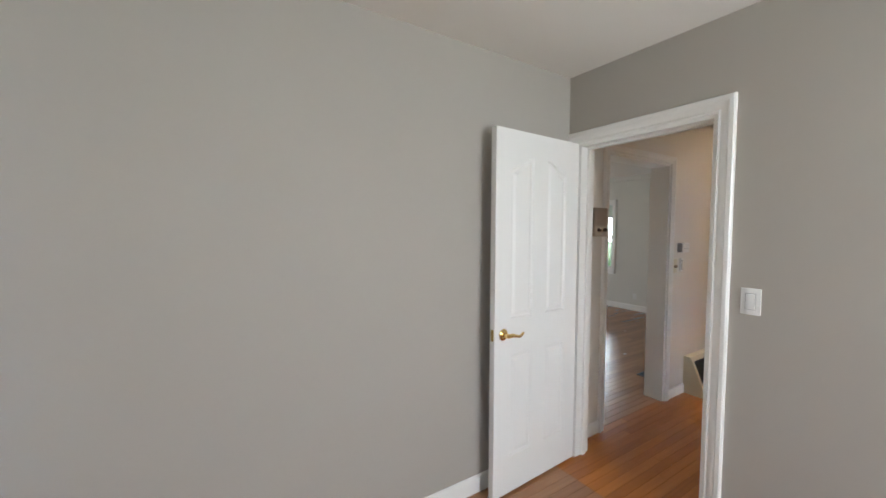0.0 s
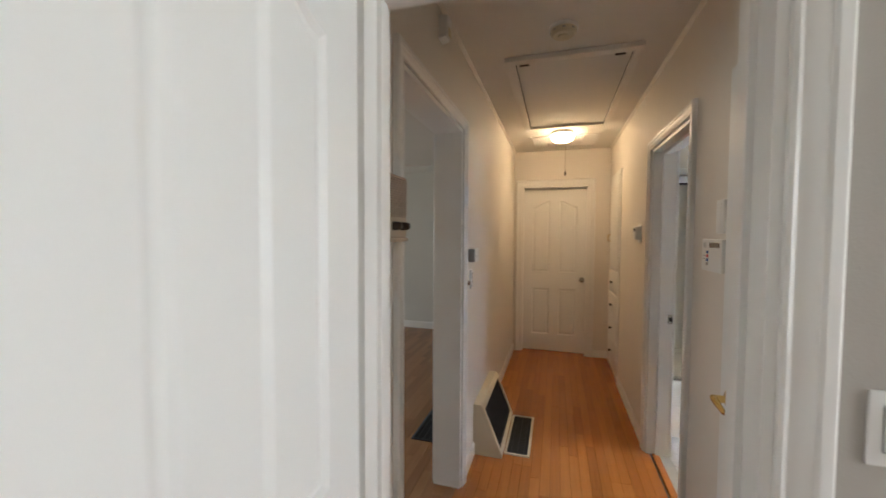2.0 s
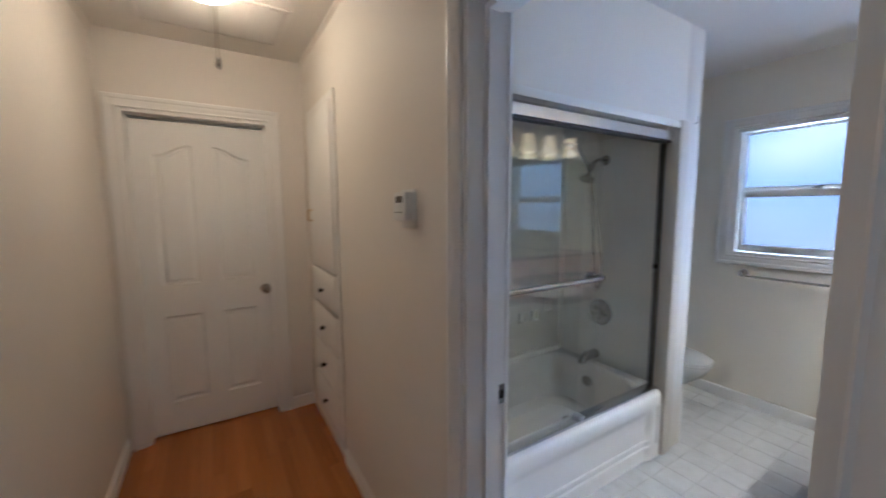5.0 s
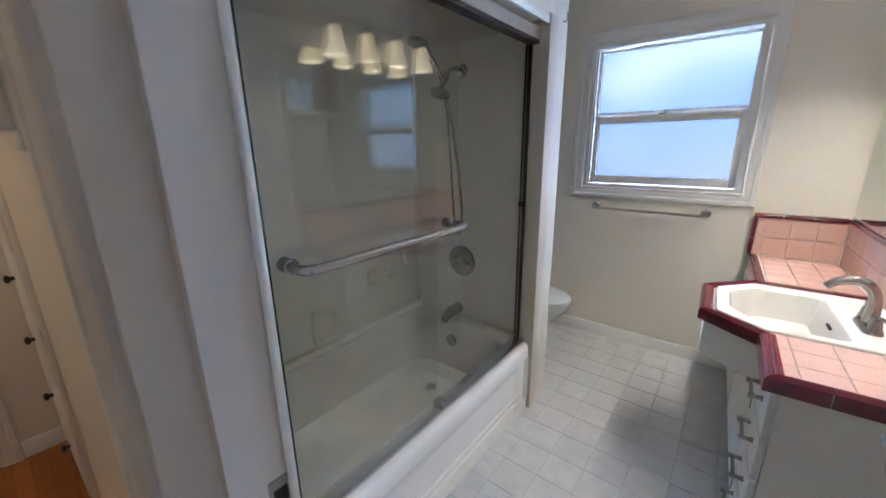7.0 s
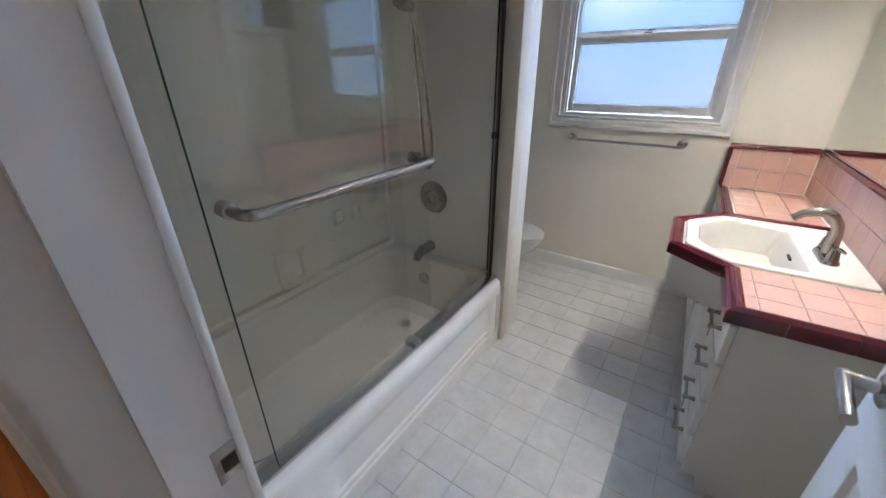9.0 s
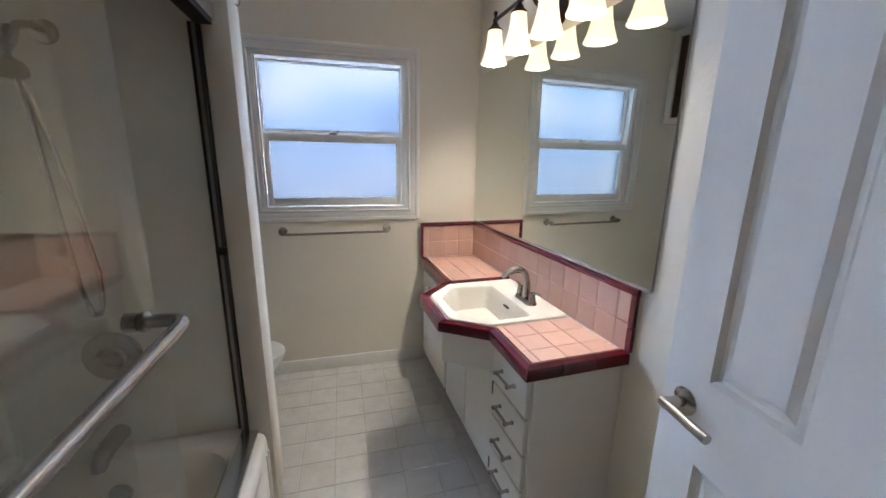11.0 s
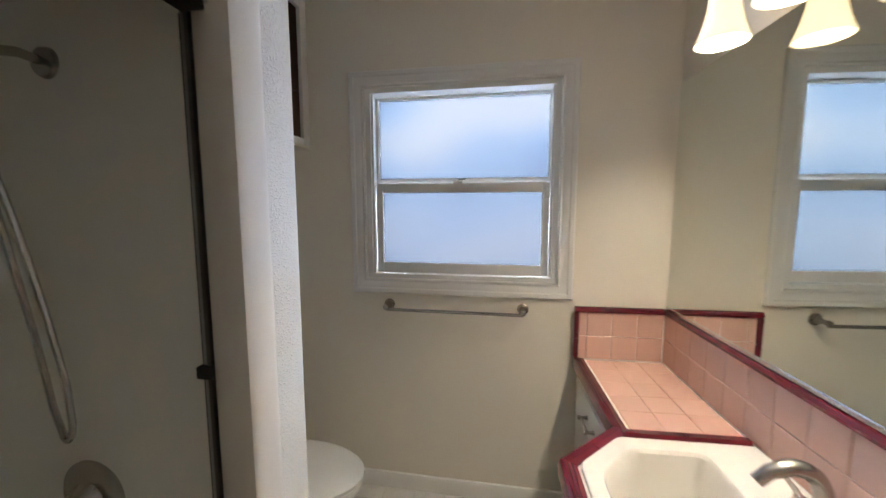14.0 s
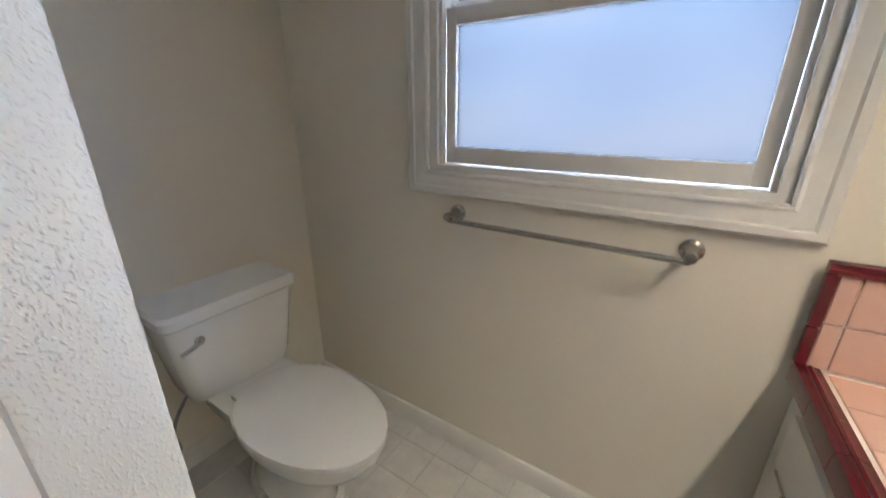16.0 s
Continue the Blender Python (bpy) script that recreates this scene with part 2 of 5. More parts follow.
def shade_cloth():
    """Woven shade cloth that lets some daylight through."""
    m, nt, b = nodes_of("cellular_shade_fabric")
    t = nt.nodes.new("ShaderNodeBsdfTranslucent")
    t.inputs[0].default_value = (0.62, 0.70, 0.62, 1)
    b.inputs["Base Color"].default_value = (0.66, 0.70, 0.64, 1)
    b.inputs["Roughness"].default_value = 0.85
    mix = nt.nodes.new("ShaderNodeMixShader")
    mix.inputs[0].default_value = 0.45
    nt.links.new(b.outputs[0], mix.inputs[1])
    nt.links.new(t.outputs[0], mix.inputs[2])
    nt.links.new(mix.outputs[0], nt.nodes["Material Output"].inputs[0])
    return m


M_BLIND = shade_cloth()
M_POST = coat("tan_almond_trim", (0.60, 0.53, 0.43), 0.35, vary=0.04)
M_DULLMETAL = coat("dull_grey_aluminium", (0.30, 0.285, 0.27), 0.38, 0.9, vary=0.06, scale=9)
M_GLASSEDGE = coat("polished_glass_edge", (0.05, 0.09, 0.075), 0.12, vary=0.1)
M_JAMB = coat("dull_bronze_anodised", (0.085, 0.072, 0.062), 0.35, 0.7, vary=0.08, scale=8)
M_GRASS = coat("lawn", (0.10, 0.16, 0.05), 0.9, vary=0.3, scale=4)
M_LEAF = coat("shrub_leaf", (0.10, 0.20, 0.04), 0.6, vary=0.35, scale=6)
M_SIDING = coat("pale_siding", (0.80, 0.79, 0.77), 0.7, vary=0.04)
M_ROOF = coat("grey_shingle", (0.25, 0.24, 0.24), 0.9, vary=0.15, scale=5)
M_ASPHALT = coat("street_asphalt", (0.22, 0.22, 0.22), 0.9, vary=0.1)
M_BIN = coat("blue_bin_plastic", (0.06, 0.09, 0.14), 0.5)


def sky_backdrop():
    m, nt, b = nodes_of("hazy_distance")
    geo = nt.nodes.new("ShaderNodeNewGeometry")
    mp = nt.nodes.new("ShaderNodeMapping")
    mp.inputs["Scale"].default_value = (0.75, 1.0, 1.0)
    n = add(nt, "ShaderNodeTexNoise", Scale=1.1, Detail=1.5, Roughness=0.4)
    ramp = nt.nodes.new("ShaderNodeValToRGB")
    e = ramp.color_ramp.elements
    e[0].position, e[0].color = 0.40, (0.16, 0.32, 0.62, 1)
    e[1].position, e[1].color = 0.64, (1.0, 1.0, 1.0, 1)
    e.new(0.51).color = (0.42, 0.64, 0.95, 1)
    em = nt.nodes.new("ShaderNodeEmission")
    # glow graded brighter upwards, so the window's light falls down into the room
    lift = nt.nodes.new("ShaderNodeMapRange")
    lift.inputs["From Min"].default_value, lift.inputs["From Max"].default_value = 1.0, 2.2
    lift.inputs["To Min"].default_value, lift.inputs["To Max"].default_value = 0.58, 1.0
    em.inputs[1].default_value = 150.0
    tone = nt.nodes.new("ShaderNodeVectorMath")
    tone.operation = "SCALE"
    nt.links.new(lift.outputs[0], tone.inputs["Scale"])
    nt.links.new(geo.outputs["Position"], mp.inputs["Vector"])
    nt.links.new(mp.outputs[0], n.inputs["Vector"])
    nt.links.new(n.outputs[0], ramp.inputs[0])
    # thin pinkish haze towards the ground
    sep = nt.nodes.new("ShaderNodeSeparateXYZ")
    low = nt.nodes.new("ShaderNodeMapRange")
    low.inputs["From Min"].default_value, low.inputs["From Max"].default_value = 1.9, 0.7
    low.inputs["To Max"].default_value = 0.75
    haze = nt.nodes.new("ShaderNodeMix")
    haze.data_type = "RGBA"
    haze.inputs[7].default_value = (0.74, 0.75, 0.86, 1)
    nt.links.new(geo.outputs["Position"], sep.inputs[0])
    nt.links.new(sep.outputs["Z"], low.inputs["Value"])
    nt.links.new(sep.outputs["Z"], lift.inputs["Value"])
    nt.links.new(low.outputs[0], haze.inputs[0])
    nt.links.new(ramp.outputs[0], haze.inputs[6])
    nt.links.new(haze.outputs[2], tone.inputs[0])
    nt.links.new(tone.outputs[0], em.inputs[0])
    nt.links.new(em.outputs[0], nt.nodes["Material Output"].inputs[0])
    return m


M_SKYCARD = sky_backdrop()
# added glow: whites out the distance and lifts the living room's daylight
M_GLOWCARD = glow("white_glow_card", (0.88, 0.95, 1.0), 13.0)

# ---- mesh helpers ----


def box(bm, x0, x1, y0, y1, z0, z1, bevel=0.0):
    r = bmesh.ops.create_cube(bm, size=1)
    bmesh.ops.scale(bm, vec=(abs(x1 - x0), abs(y1 - y0), abs(z1 - z0)), verts=r["verts"])
    bmesh.ops.translate(bm, vec=((x0 + x1) / 2, (y0 + y1) / 2, (z0 + z1) / 2), verts=r["verts"])
    if bevel:
        es = list({e for v in r["verts"] for e in v.link_edges})
        bmesh.ops.bevel(bm, geom=es, offset=bevel, segments=2, affect="EDGES", profile=0.6)
    return bm


def boxes(*rows, bevel=0.0):
    bm = bmesh.new()
    for r in rows:
        box(bm, *r, bevel=bevel)
    return bm


def prism(bm, pts, axis, a, b):
    """The polygon pts, extruded along an axis from a to b. The two other axes keep their order."""
    def put(p, c):
        return {"x": (c, p[0], p[1]), "y": (p[0], c, p[1]), "z": (p[0], p[1], c)}[axis]
    lo = [bm.verts.new(put(p, a)) for p in pts]
    hi = [bm.verts.new(put(p, b)) for p in pts]
    n = len(pts)
    fs = [bm.faces.new(lo), bm.faces.new(hi)]
    fs += [bm.faces.new((lo[i], lo[(i + 1) % n], hi[(i + 1) % n], hi[i])) for i in range(n)]
    bmesh.ops.recalc_face_normals(bm, faces=fs)
    return bm


def rings(bm, loops, cap0=True, cap1=True):
    """Joins loops of points, one after the other, into a skin."""
    vs = [[bm.verts.new(p) for p in lp] for lp in loops]
    fs = []
    for a, b in zip(vs, vs[1:]):
        n = len(a)
        fs += [bm.faces.new((a[i], a[(i + 1) % n], b[(i + 1) % n], b[i])) for i in range(n)]
    if cap0:
        fs.append(bm.faces.new(vs[0]))
    if cap1:
        fs.append(bm.faces.new(vs[-1]))
    bmesh.ops.recalc_face_normals(bm, faces=fs)
    return bm


def lathe(bm, prof, m=None, n=20, cap0=True, cap1=True):
    """Turns (radius, height) pairs about z; m places the result."""
    m = m or Matrix()
    lp = [[m @ Vector((r * math.cos(2 * math.pi * i / n), r * math.sin(2 * math.pi * i / n), z)) for i in range(n)] for r, z in prof]
    return rings(bm, lp, cap0, cap1)


def tube(bm, pts, r, n=10):
    """A round bar through points; r is one radius or one for each point."""
    pts = [Vector(p) for p in pts]
    rs = r if isinstance(r, (list, tuple)) else [r] * len(pts)
    side = None
    lp = []
    for i, p in enumerate(pts):
        d = (pts[min(i + 1, len(pts) - 1)] - pts[max(i - 1, 0)]).normalized()
        if side is None:
            side = d.cross(Vector((0, 0, 1)) if abs(d.z) < 0.9 else Vector((1, 0, 0))).normalized()
        side = (side - d * side.dot(d)).normalized()
        up = d.cross(side)
        lp.append([p + rs[i] * (side * math.cos(2 * math.pi * k / n) + up * math.sin(2 * math.pi * k / n)) for k in range(n)])
    return rings(bm, lp)


def arc(p0, p1, p2, n=8):
    """A quadratic curve through three control points."""
    a, b, c = Vector(p0), Vector(p1), Vector(p2)
    return [a * (1 - t) ** 2 + b * 2 * t * (1 - t) + c * t * t for t in [i / n for i in range(n + 1)]]


def smooth(bm, angle=32):
    for f in bm.faces:
        f.smooth = True
    for e in bm.edges:
        if len(e.link_faces) == 2 and e.calc_face_angle(0) > radians(angle):
            e.smooth = False
    return bm


def mesh_of(name, bm, material):
    me = bpy.data.meshes.new(name)
    smooth(bm, 8 if name == "leaf" else 32)
    bm.to_mesh(me)
    bm.free()
    me.materials.append(material)
    return me


def part(name, bm, material, parent, label=""):
    ob = new(name, mesh_of(name, bm, material))
    ob.parent = parent
    if label:
        ob["label"] = label
    return ob


def piece(name, me, parent, m):
    """A repeat on shared mesh data."""
    ob = new(name, me)
    ob.parent = parent
    ob.matrix_local = m
    return ob


def thing(name, label, category, m=None, group="", kind=""):
    ob = new(name)
    ob.empty_display_size = 0.05
    ob.matrix_world = m or Matrix()
    return tagged(ob, label, category, group, kind)


def solid(name, bm, material, label, category, kind="", m=None, group=""):
    ob = new(name, mesh_of(name, bm, material))
    if m:
        ob.matrix_world = m
    return tagged(ob, label, category, group, kind)


def cells(along, a0, a1, b0, b1, z0, z1, holes):
    """A wall along x or y from a0 to a1, b0 to b1 thick, with holes (a, a, z, z) right through it."""
    cuts = sorted({a0, a1, *[h[0] for h in holes], *[h[1] for h in holes]})
    bm = bmesh.new()
    for a, b in zip(cuts, cuts[1:]):
        mid = (a + b) / 2
        z = z0
        spans = sorted((h[2], h[3]) for h in holes if h[0] < mid < h[1])
        for s, e in spans + [(z1, z1)]:
            if s - z > 1e-4:
                if along == "x":
                    box(bm, a, b, b0, b1, z, s)
                else:
                    box(bm, b0, b1, a, b, z, s)
            z = e
    bmesh.ops.remove_doubles(bm, verts=bm.verts, dist=1e-5)
    return bm


def casing(at, u0, u1, z0, z1, prof, closed=False):
    """Mitred moulding round an opening. at(u, z, d) gives the place; prof: (width out from the opening, depth off the wall)."""
    bm = bmesh.new()
    rows = []
    for w, d in prof:
        if closed:
            p = [(u0 - w, z0 - w), (u0 - w, z1 + w), (u1 + w, z1 + w), (u1 + w, z0 - w)]
        else:
            p = [(u0 - w, z0), (u0 - w, z1 + w), (u1 + w, z1 + w), (u1 + w, z0)]
        rows.append([bm.verts.new(at(u, z, d)) for u, z in p])
    for a, b in zip(rows, rows[1:]):
        for i in range(4 if closed else 3):
            j = (i + 1) % 4
            bm.faces.new((a[i], a[j], b[j], b[i]))
    bmesh.ops.recalc_face_normals(bm, faces=bm.faces)
    return bm


CASE = [(0.0, 0.0), (0.0, 0.012), (0.006, 0.016), (0.014, 0.012), (0.022, 0.014), (0.034, 0.020), (0.044, 0.020), (0.050, 0.024), (0.066, 0.024), (0.072, 0.018), (0.072, 0.0)]


def skirting(bm, p, q, out, h=0.085, t=0.014):
    """A board along a wall's foot from p to q; out is the way into the room."""
    p, q, o = Vector((*p, 0)), Vector((*q, 0)), Vector((*out, 0))
    prof = [(0, 0), (t, 0), (t, h - 0.018), (t - 0.006, h - 0.004), (0, h)]
    a = [bm.verts.new(p + o * d + Vector((0, 0, z))) for d, z in prof]
    b = [bm.verts.new(q + o * d + Vector((0, 0, z))) for d, z in prof]
    n = len(prof)
    fs = [bm.faces.new((a[i], a[(i + 1) % n], b[(i + 1) % n], b[i])) for i in range(n)] + [bm.faces.new(a), bm.faces.new(b)]
    bmesh.ops.recalc_face_normals(bm, faces=fs)
    return bm


def inset(poly, d):
    """The polygon (counter-clockwise) moved inwards by d."""
    n, out = len(poly), []
    for i in range(n):
        a, b, c = Vector(poly[i - 1]), Vector(poly[i]), Vector(poly[(i + 1) % n])
        e, f = (b - a).normalized(), (c - b).normalized()
        ne, nf = Vector((-e.y, e.x)), Vector((-f.y, f.x))
        mv = (ne + nf)
        mv = mv / max(0.3, mv.length_squared / 2)
        out.append(b + mv * d)
    return [tuple(p) for p in out]


def panel_loop(w, h, which, d):
    """The outline of one of a leaf's four panels, d inside its edge: two tall ones with sweeping tops, two plain ones."""
    s, mid, k = 0.115, 0.055, which % 2
    a, b = ((s, w / 2 - mid), (w / 2 + mid, w - s))[k]
    a, b = a + d, b - d
    if which < 2:
        return [(a, 0.205 + d), (b, 0.205 + d), (b, 0.775 - d), (a, 0.775 - d)]
    top = []
    for i in range(13):
        f = i / 12 if k == 0 else 1 - i / 12
        top.append((b + (a - b) * i / 12, h - 0.205 - d + 0.070 * (0.5 + 0.5 * math.cos(math.pi * f))))
    return [(a, 0.975 + d), (b, 0.975 + d)] + top


def door_leaf(w, h, t=0.036):
    """A moulded four-panel leaf: hinge edge at x = 0, faces at y = 0 and y = t."""
    bm = bmesh.new()
    for y, s in ((0.0, 1), (t, -1)):
        outer = [bm.verts.new((x, y, z)) for x, z in ((0, 0), (w, 0), (w, h), (0, h))]
        es = [bm.edges.new((outer[i], outer[(i + 1) % 4])) for i in range(4)]
        for which in range(4):
            lp = panel_loop(w, h, which, 0)
            prev = [bm.verts.new((x, y, z)) for x, z in lp]
            n = len(prev)
            es += [bm.edges.new((prev[i], prev[(i + 1) % n])) for i in range(n)]
            for d, k in ((0.010, 0.009), (0.020, 0.009), (0.036, 0.002)):
                q = [bm.verts.new((x, y + s * k, z)) for x, z in panel_loop(w, h, which, d)]
                for i in range(n):
                    bm.faces.new((prev[i], prev[(i + 1) % n], q[(i + 1) % n], q[i]))
                prev = q
            bm.faces.new(prev)
        bmesh.ops.triangle_fill(bm, use_beauty=True, edges=es)
    bm.verts.ensure_lookup_table()
    co = {}
    for v in bm.verts:
        co[(round(v.co.x, 4), round(v.co.y, 4), round(v.co.z, 4))] = v
    ring = [(0, 0), (w, 0), (w, h), (0, h)]
    for i in range(4):
        a, b = ring[i], ring[(i + 1) % 4]
        q = [co[(round(x, 4), round(y, 4), round(z, 4))] for x, y, z in ((a[0], 0, a[1]), (b[0], 0, b[1]), (b[0], t, b[1]), (a[0], t, a[1]))]
        bm.faces.new(q)
    bmesh.ops.recalc_face_normals(bm, faces=bm.faces)
    return bm


def rod(bm, p, q, r, n=12):
    return tube(bm, [p, q], r, n)

# ---- the structure ----
HR, HL, BX, BL = 0.136, 1.238, 1.774, 1.222   # hall's two long walls, bedroom's door wall and left wall
MV = pose(2.84, -2.56, 0, 0, 0, 2.57)     # frame of the mirror wall: x out of it, y along it


def setting(name, bm, material, label, category, m=None):
    return solid(name, bm, material, label, category, "structure", m)


setting("wall_bedroom_door", cells("y", -2.35, BL, BX, 1.837, 0, 2.62, [(0.392, 1.144, 0, 2.01)]), M_GREIGE, "greige painted bedroom wall with a doorway", "wall")
setting("wall_hall_near_end", cells("y", 0.0, 1.238, 1.837, 1.90, 0, 2.62, [(0.392, 1.144, 0, 2.01)]), M_HALL, "cream painted hall end wall around the bedroom doorway", "wall")
setting("wall_bedroom_left", cells("x", -1.87, 1.837, BL, 1.30, 0, 2.62, []), M_GREIGE, "smooth greige painted bedroom wall", "wall")
# the opening is unseen, cut only for the added fill lamp
setting("wall_bedroom_rear", cells("y", -2.47, BL, -1.87, -1.75, 0, 2.62, [(-1.4, -0.1, 0.85, 2.05)]), M_GREIGE, "greige painted bedroom wall behind the walker", "wall")
setting("wall_bedroom_side", cells("x", -1.75, 1.774, -2.47, -2.35, 0, 2.62, [(0.3, 1.6, 0.85, 2.05)]), M_GREIGE, "greige painted bedroom side wall with a window opening", "wall")
setting("wall_hall_left", cells("x", 1.837, 5.785, HL, 1.31, 0, 2.62, [(2.225, 3.09, 0, 2.03)]), M_HALL, "cream painted hall wall with a cased opening", "wall")
setting("wall_living_inner", cells("x", 0.2, 6.45, 1.31, 1.39, 0, 2.62, [(2.225, 3.09, 0, 2.03)]), M_LIVING, "pale painted living room wall with a cased opening", "wall")
setting("wall_hall_end", cells("y", HR, 1.238, 5.785, 5.92, 0, 2.62, [(0.368, 1.137, 0, 2.04)]), M_HALL, "cream painted wall at the hall's end", "wall")
setting("wall_hall_right", cells("x", 1.90, 5.92, 0.074, HR, 0, 2.62, [(3.060, 3.800, 0, 2.005)]), M_HALL, "cream painted hall wall with the bathroom doorway", "wall")
setting("wall_bath_door", cells("x", 2.55, 5.03, -0.006, 0.074, 0, 2.62, [(3.060, 3.800, 0, 2.005)]), M_BATH_SMOOTH, "cream painted bathroom wall around its doorway", "wall")
setting("wall_bath_back", cells("y", -2.70, 0.02, 4.905, 5.03, 0, 2.62, []), M_BATH_SMOOTH, "cream painted wall behind the toilet and tub", "wall")
setting("wall_bath_window", cells("x", 2.60, 4.905, -2.70, -2.56, 0, 2.62, [(3.315, 4.22, 1.112, 2.018)]), M_BATH_SMOOTH, "cream painted bathroom wall with a window", "wall")
setting("wall_bath_mirror", boxes((-0.12, 0, -0.14, 2.575, 0, 2.62)), M_BATH, "orange-peel textured cream wall behind the vanity", "wall", MV)
setting("wall_living_window", cells("y", 1.39, 6.75, 6.45, 6.60, 0, 2.62, [(3.91, 6.27, 0.706, 1.987)]), M_LIVING, "pale painted living room wall with a triple window", "wall")
# this opening is made up to hold the living room fill lamp
setting("wall_living_side", cells("x", 0.2, 6.45, 6.60, 6.75, 0, 2.62, [(2.4, 4.8, 0.7, 2.1)]), M_LIVING, "pale painted living room side wall, unseen, with an opening added for fill light", "wall")
setting("wall_living_rear", cells("y", 1.39, 6.75, 0.05, 0.2, 0, 2.62, []), M_LIVING, "pale painted living room wall", "wall")

# unseen blocker: keeps outdoor light out of the end door's gaps
setting("light_block_end_door", boxes((5.93, 6.02, 0.05, 1.30, 0, 2.62)), M_HALL, "unseen panel that stops light leaking under the end door", "wall")
# wing wall between tub and toilet, and the wall above the tub
setting("wall_tub_wing", boxes((4.062, 4.905, -1.678, -1.515, 0, 2.62), bevel=0.006), M_SPATTER, "cream wing wall of coarse spattered plaster beside the tub", "wall")
setting("wall_tub_header", boxes((4.060, 4.16, -1.515, -0.006, 1.905, 2.62)), M_BATH_SMOOTH, "cream painted wall above the tub opening", "wall")

setting("ceiling_bedroom", boxes((-1.75, BX, -2.35, BL, 2.44, 2.62)), M_CEIL, "flat white bedroom ceiling", "ceiling")
setting("ceiling_hall", boxes((1.90, 5.785, HR, HL, 2.46, 2.62)), M_CEIL, "flat white hall ceiling", "ceiling")
setting("ceiling_bath", boxes((2.66, 4.905, -2.56, 0.02, 2.43, 2.62)), M_CEIL, "flat white bathroom ceiling", "ceiling")
setting("ceiling_living", boxes((0.2, 6.45, 1.39, 6.60, 2.47, 2.62)), M_CEIL, "flat white living room ceiling", "ceiling")
# out of view; the wide overhang blocks direct sun from the rooms
setting("roof", boxes((-2.9, 7.1, -3.7, 7.9, 2.62, 2.74)), M_ROOF, "unseen grey roof deck, its eaves added to keep the sun off the openings", "roof")

# floors
floor = setting("floor", boxes((-1.75, 6.45, -2.35, 6.60, -0.16, -0.016)), M_OAK_DARK, "narrow-strip golden oak floor with a satin finish", "floor")
bath_floor = setting("floor_bath", boxes((2.62, 4.905, -2.56, 0.075, -0.016, -0.003)), M_VINYL_JOINT, "grey-white vinyl tile bathroom floor, worn along the joints", "floor")
setting("threshold", boxes((3.078, 3.782, 0.06, 0.10, -0.01, 0.006), bevel=0.003), M_OAK, "thin wooden threshold strip under the bathroom door", "trim")

# door linings: jambs and stops
def lining(name, along, u0, u1, b0, b1, z1, stop_at, label, wide=0.032, deep=0.012, bead=False):
    j = 0.018
    bm = bmesh.new()
    def bx(a0, a1, c0, c1, zz0, zz1):
        if along == "x":
            box(bm, a0, a1, c0, c1, zz0, zz1)
        else:
            box(bm, c0, c1, a0, a1, zz0, zz1)
    bx(u0 - 0.001, u0 + j, b0, b1, 0, z1)
    bx(u1 - j, u1 + 0.001, b0, b1, 0, z1)
    bx(u0 + j, u1 - j, b0, b1, z1 - j, z1 + 0.001)
    if stop_at is not None:
        s0, s1 = stop_at, stop_at + wide
        bx(u0 + j, u0 + j + deep, s0, s1, 0, z1 - j)
        bx(u1 - j - deep, u1 - j, s0, s1, 0, z1 - j)
        bx(u0 + j + deep, u1 - j - deep, s0, s1, z1 - j - deep, z1 - j)
    if bead:
        box(bm, u0 + j - 0.002, u0 + j + 0.005, b0 - 0.004, b0 + 0.010, 0, z1 - j, bevel=0.003)
        box(bm, u1 - j - 0.005, u1 - j + 0.002, b0 - 0.004, b0 + 0.010, 0, z1 - j, bevel=0.003)
    return setting(name, bm, M_TRIM, label, "door frame")


lining("trim_bedroom_jamb", "y", 0.392, 1.144, BX - 0.002, 1.902, 2.01, 1.83, "white enamel lining of the bedroom doorway")
lining("trim_bath_jamb", "x", 3.060, 3.800, -0.008, HR + 0.002, 2.005, 0.036, "white enamel lining of the bathroom doorway", 0.046, 0.017, True)
lining("trim_opening_jamb", "x", 2.225, 3.09, 1.236, 1.392, 2.03, None, "white enamel lining of the living room opening")
lining("trim_end_jamb", "y", 0.368, 1.137, 5.783, 5.918, 2.04, 5.880, "white enamel lining of the end doorway")

setting("trim_bedroom_casing", casing(lambda u, z, d: (BX - d, u, z), 0.392, 1.144, 0, 2.01, CASE), M_TRIM, "white moulded casing round the bedroom doorway", "door casing")
setting("trim_bedroom_casing_hall", casing(lambda u, z, d: (1.90 + d, u, z), 0.392, 1.144, 0, 2.01, CASE), M_TRIM, "white moulded casing on the hall side of the bedroom doorway", "door casing")
setting("trim_bath_casing", casing(lambda u, z, d: (u, HR + d, z), 3.060, 3.800, 0, 2.005, [(w * 0.82, d) for w, d in CASE]), M_TRIM, "white moulded casing round the bathroom doorway", "door casing")
setting("trim_bath_casing_inner", casing(lambda u, z, d: (u, -0.006 - d, z), 3.060, 3.800, 0, 2.005, [(w * 0.3, d * 0.5) for w, d in CASE]), M_TRIM, "white moulded casing inside the bathroom doorway", "door casing")
setting("trim_opening_casing", casing(lambda u, z, d: (u, HL - d, z), 2.225, 3.09, 0, 2.03, [(w * 0.8, d) for w, d in CASE]), M_TRIM, "white moulded casing round the living room opening", "door casing")
setting("trim_opening_casing_living", casing(lambda u, z, d: (u, 1.39 + d, z), 2.225, 3.09, 0, 2.03, CASE), M_TRIM, "white moulded casing on the living room side", "door casing")
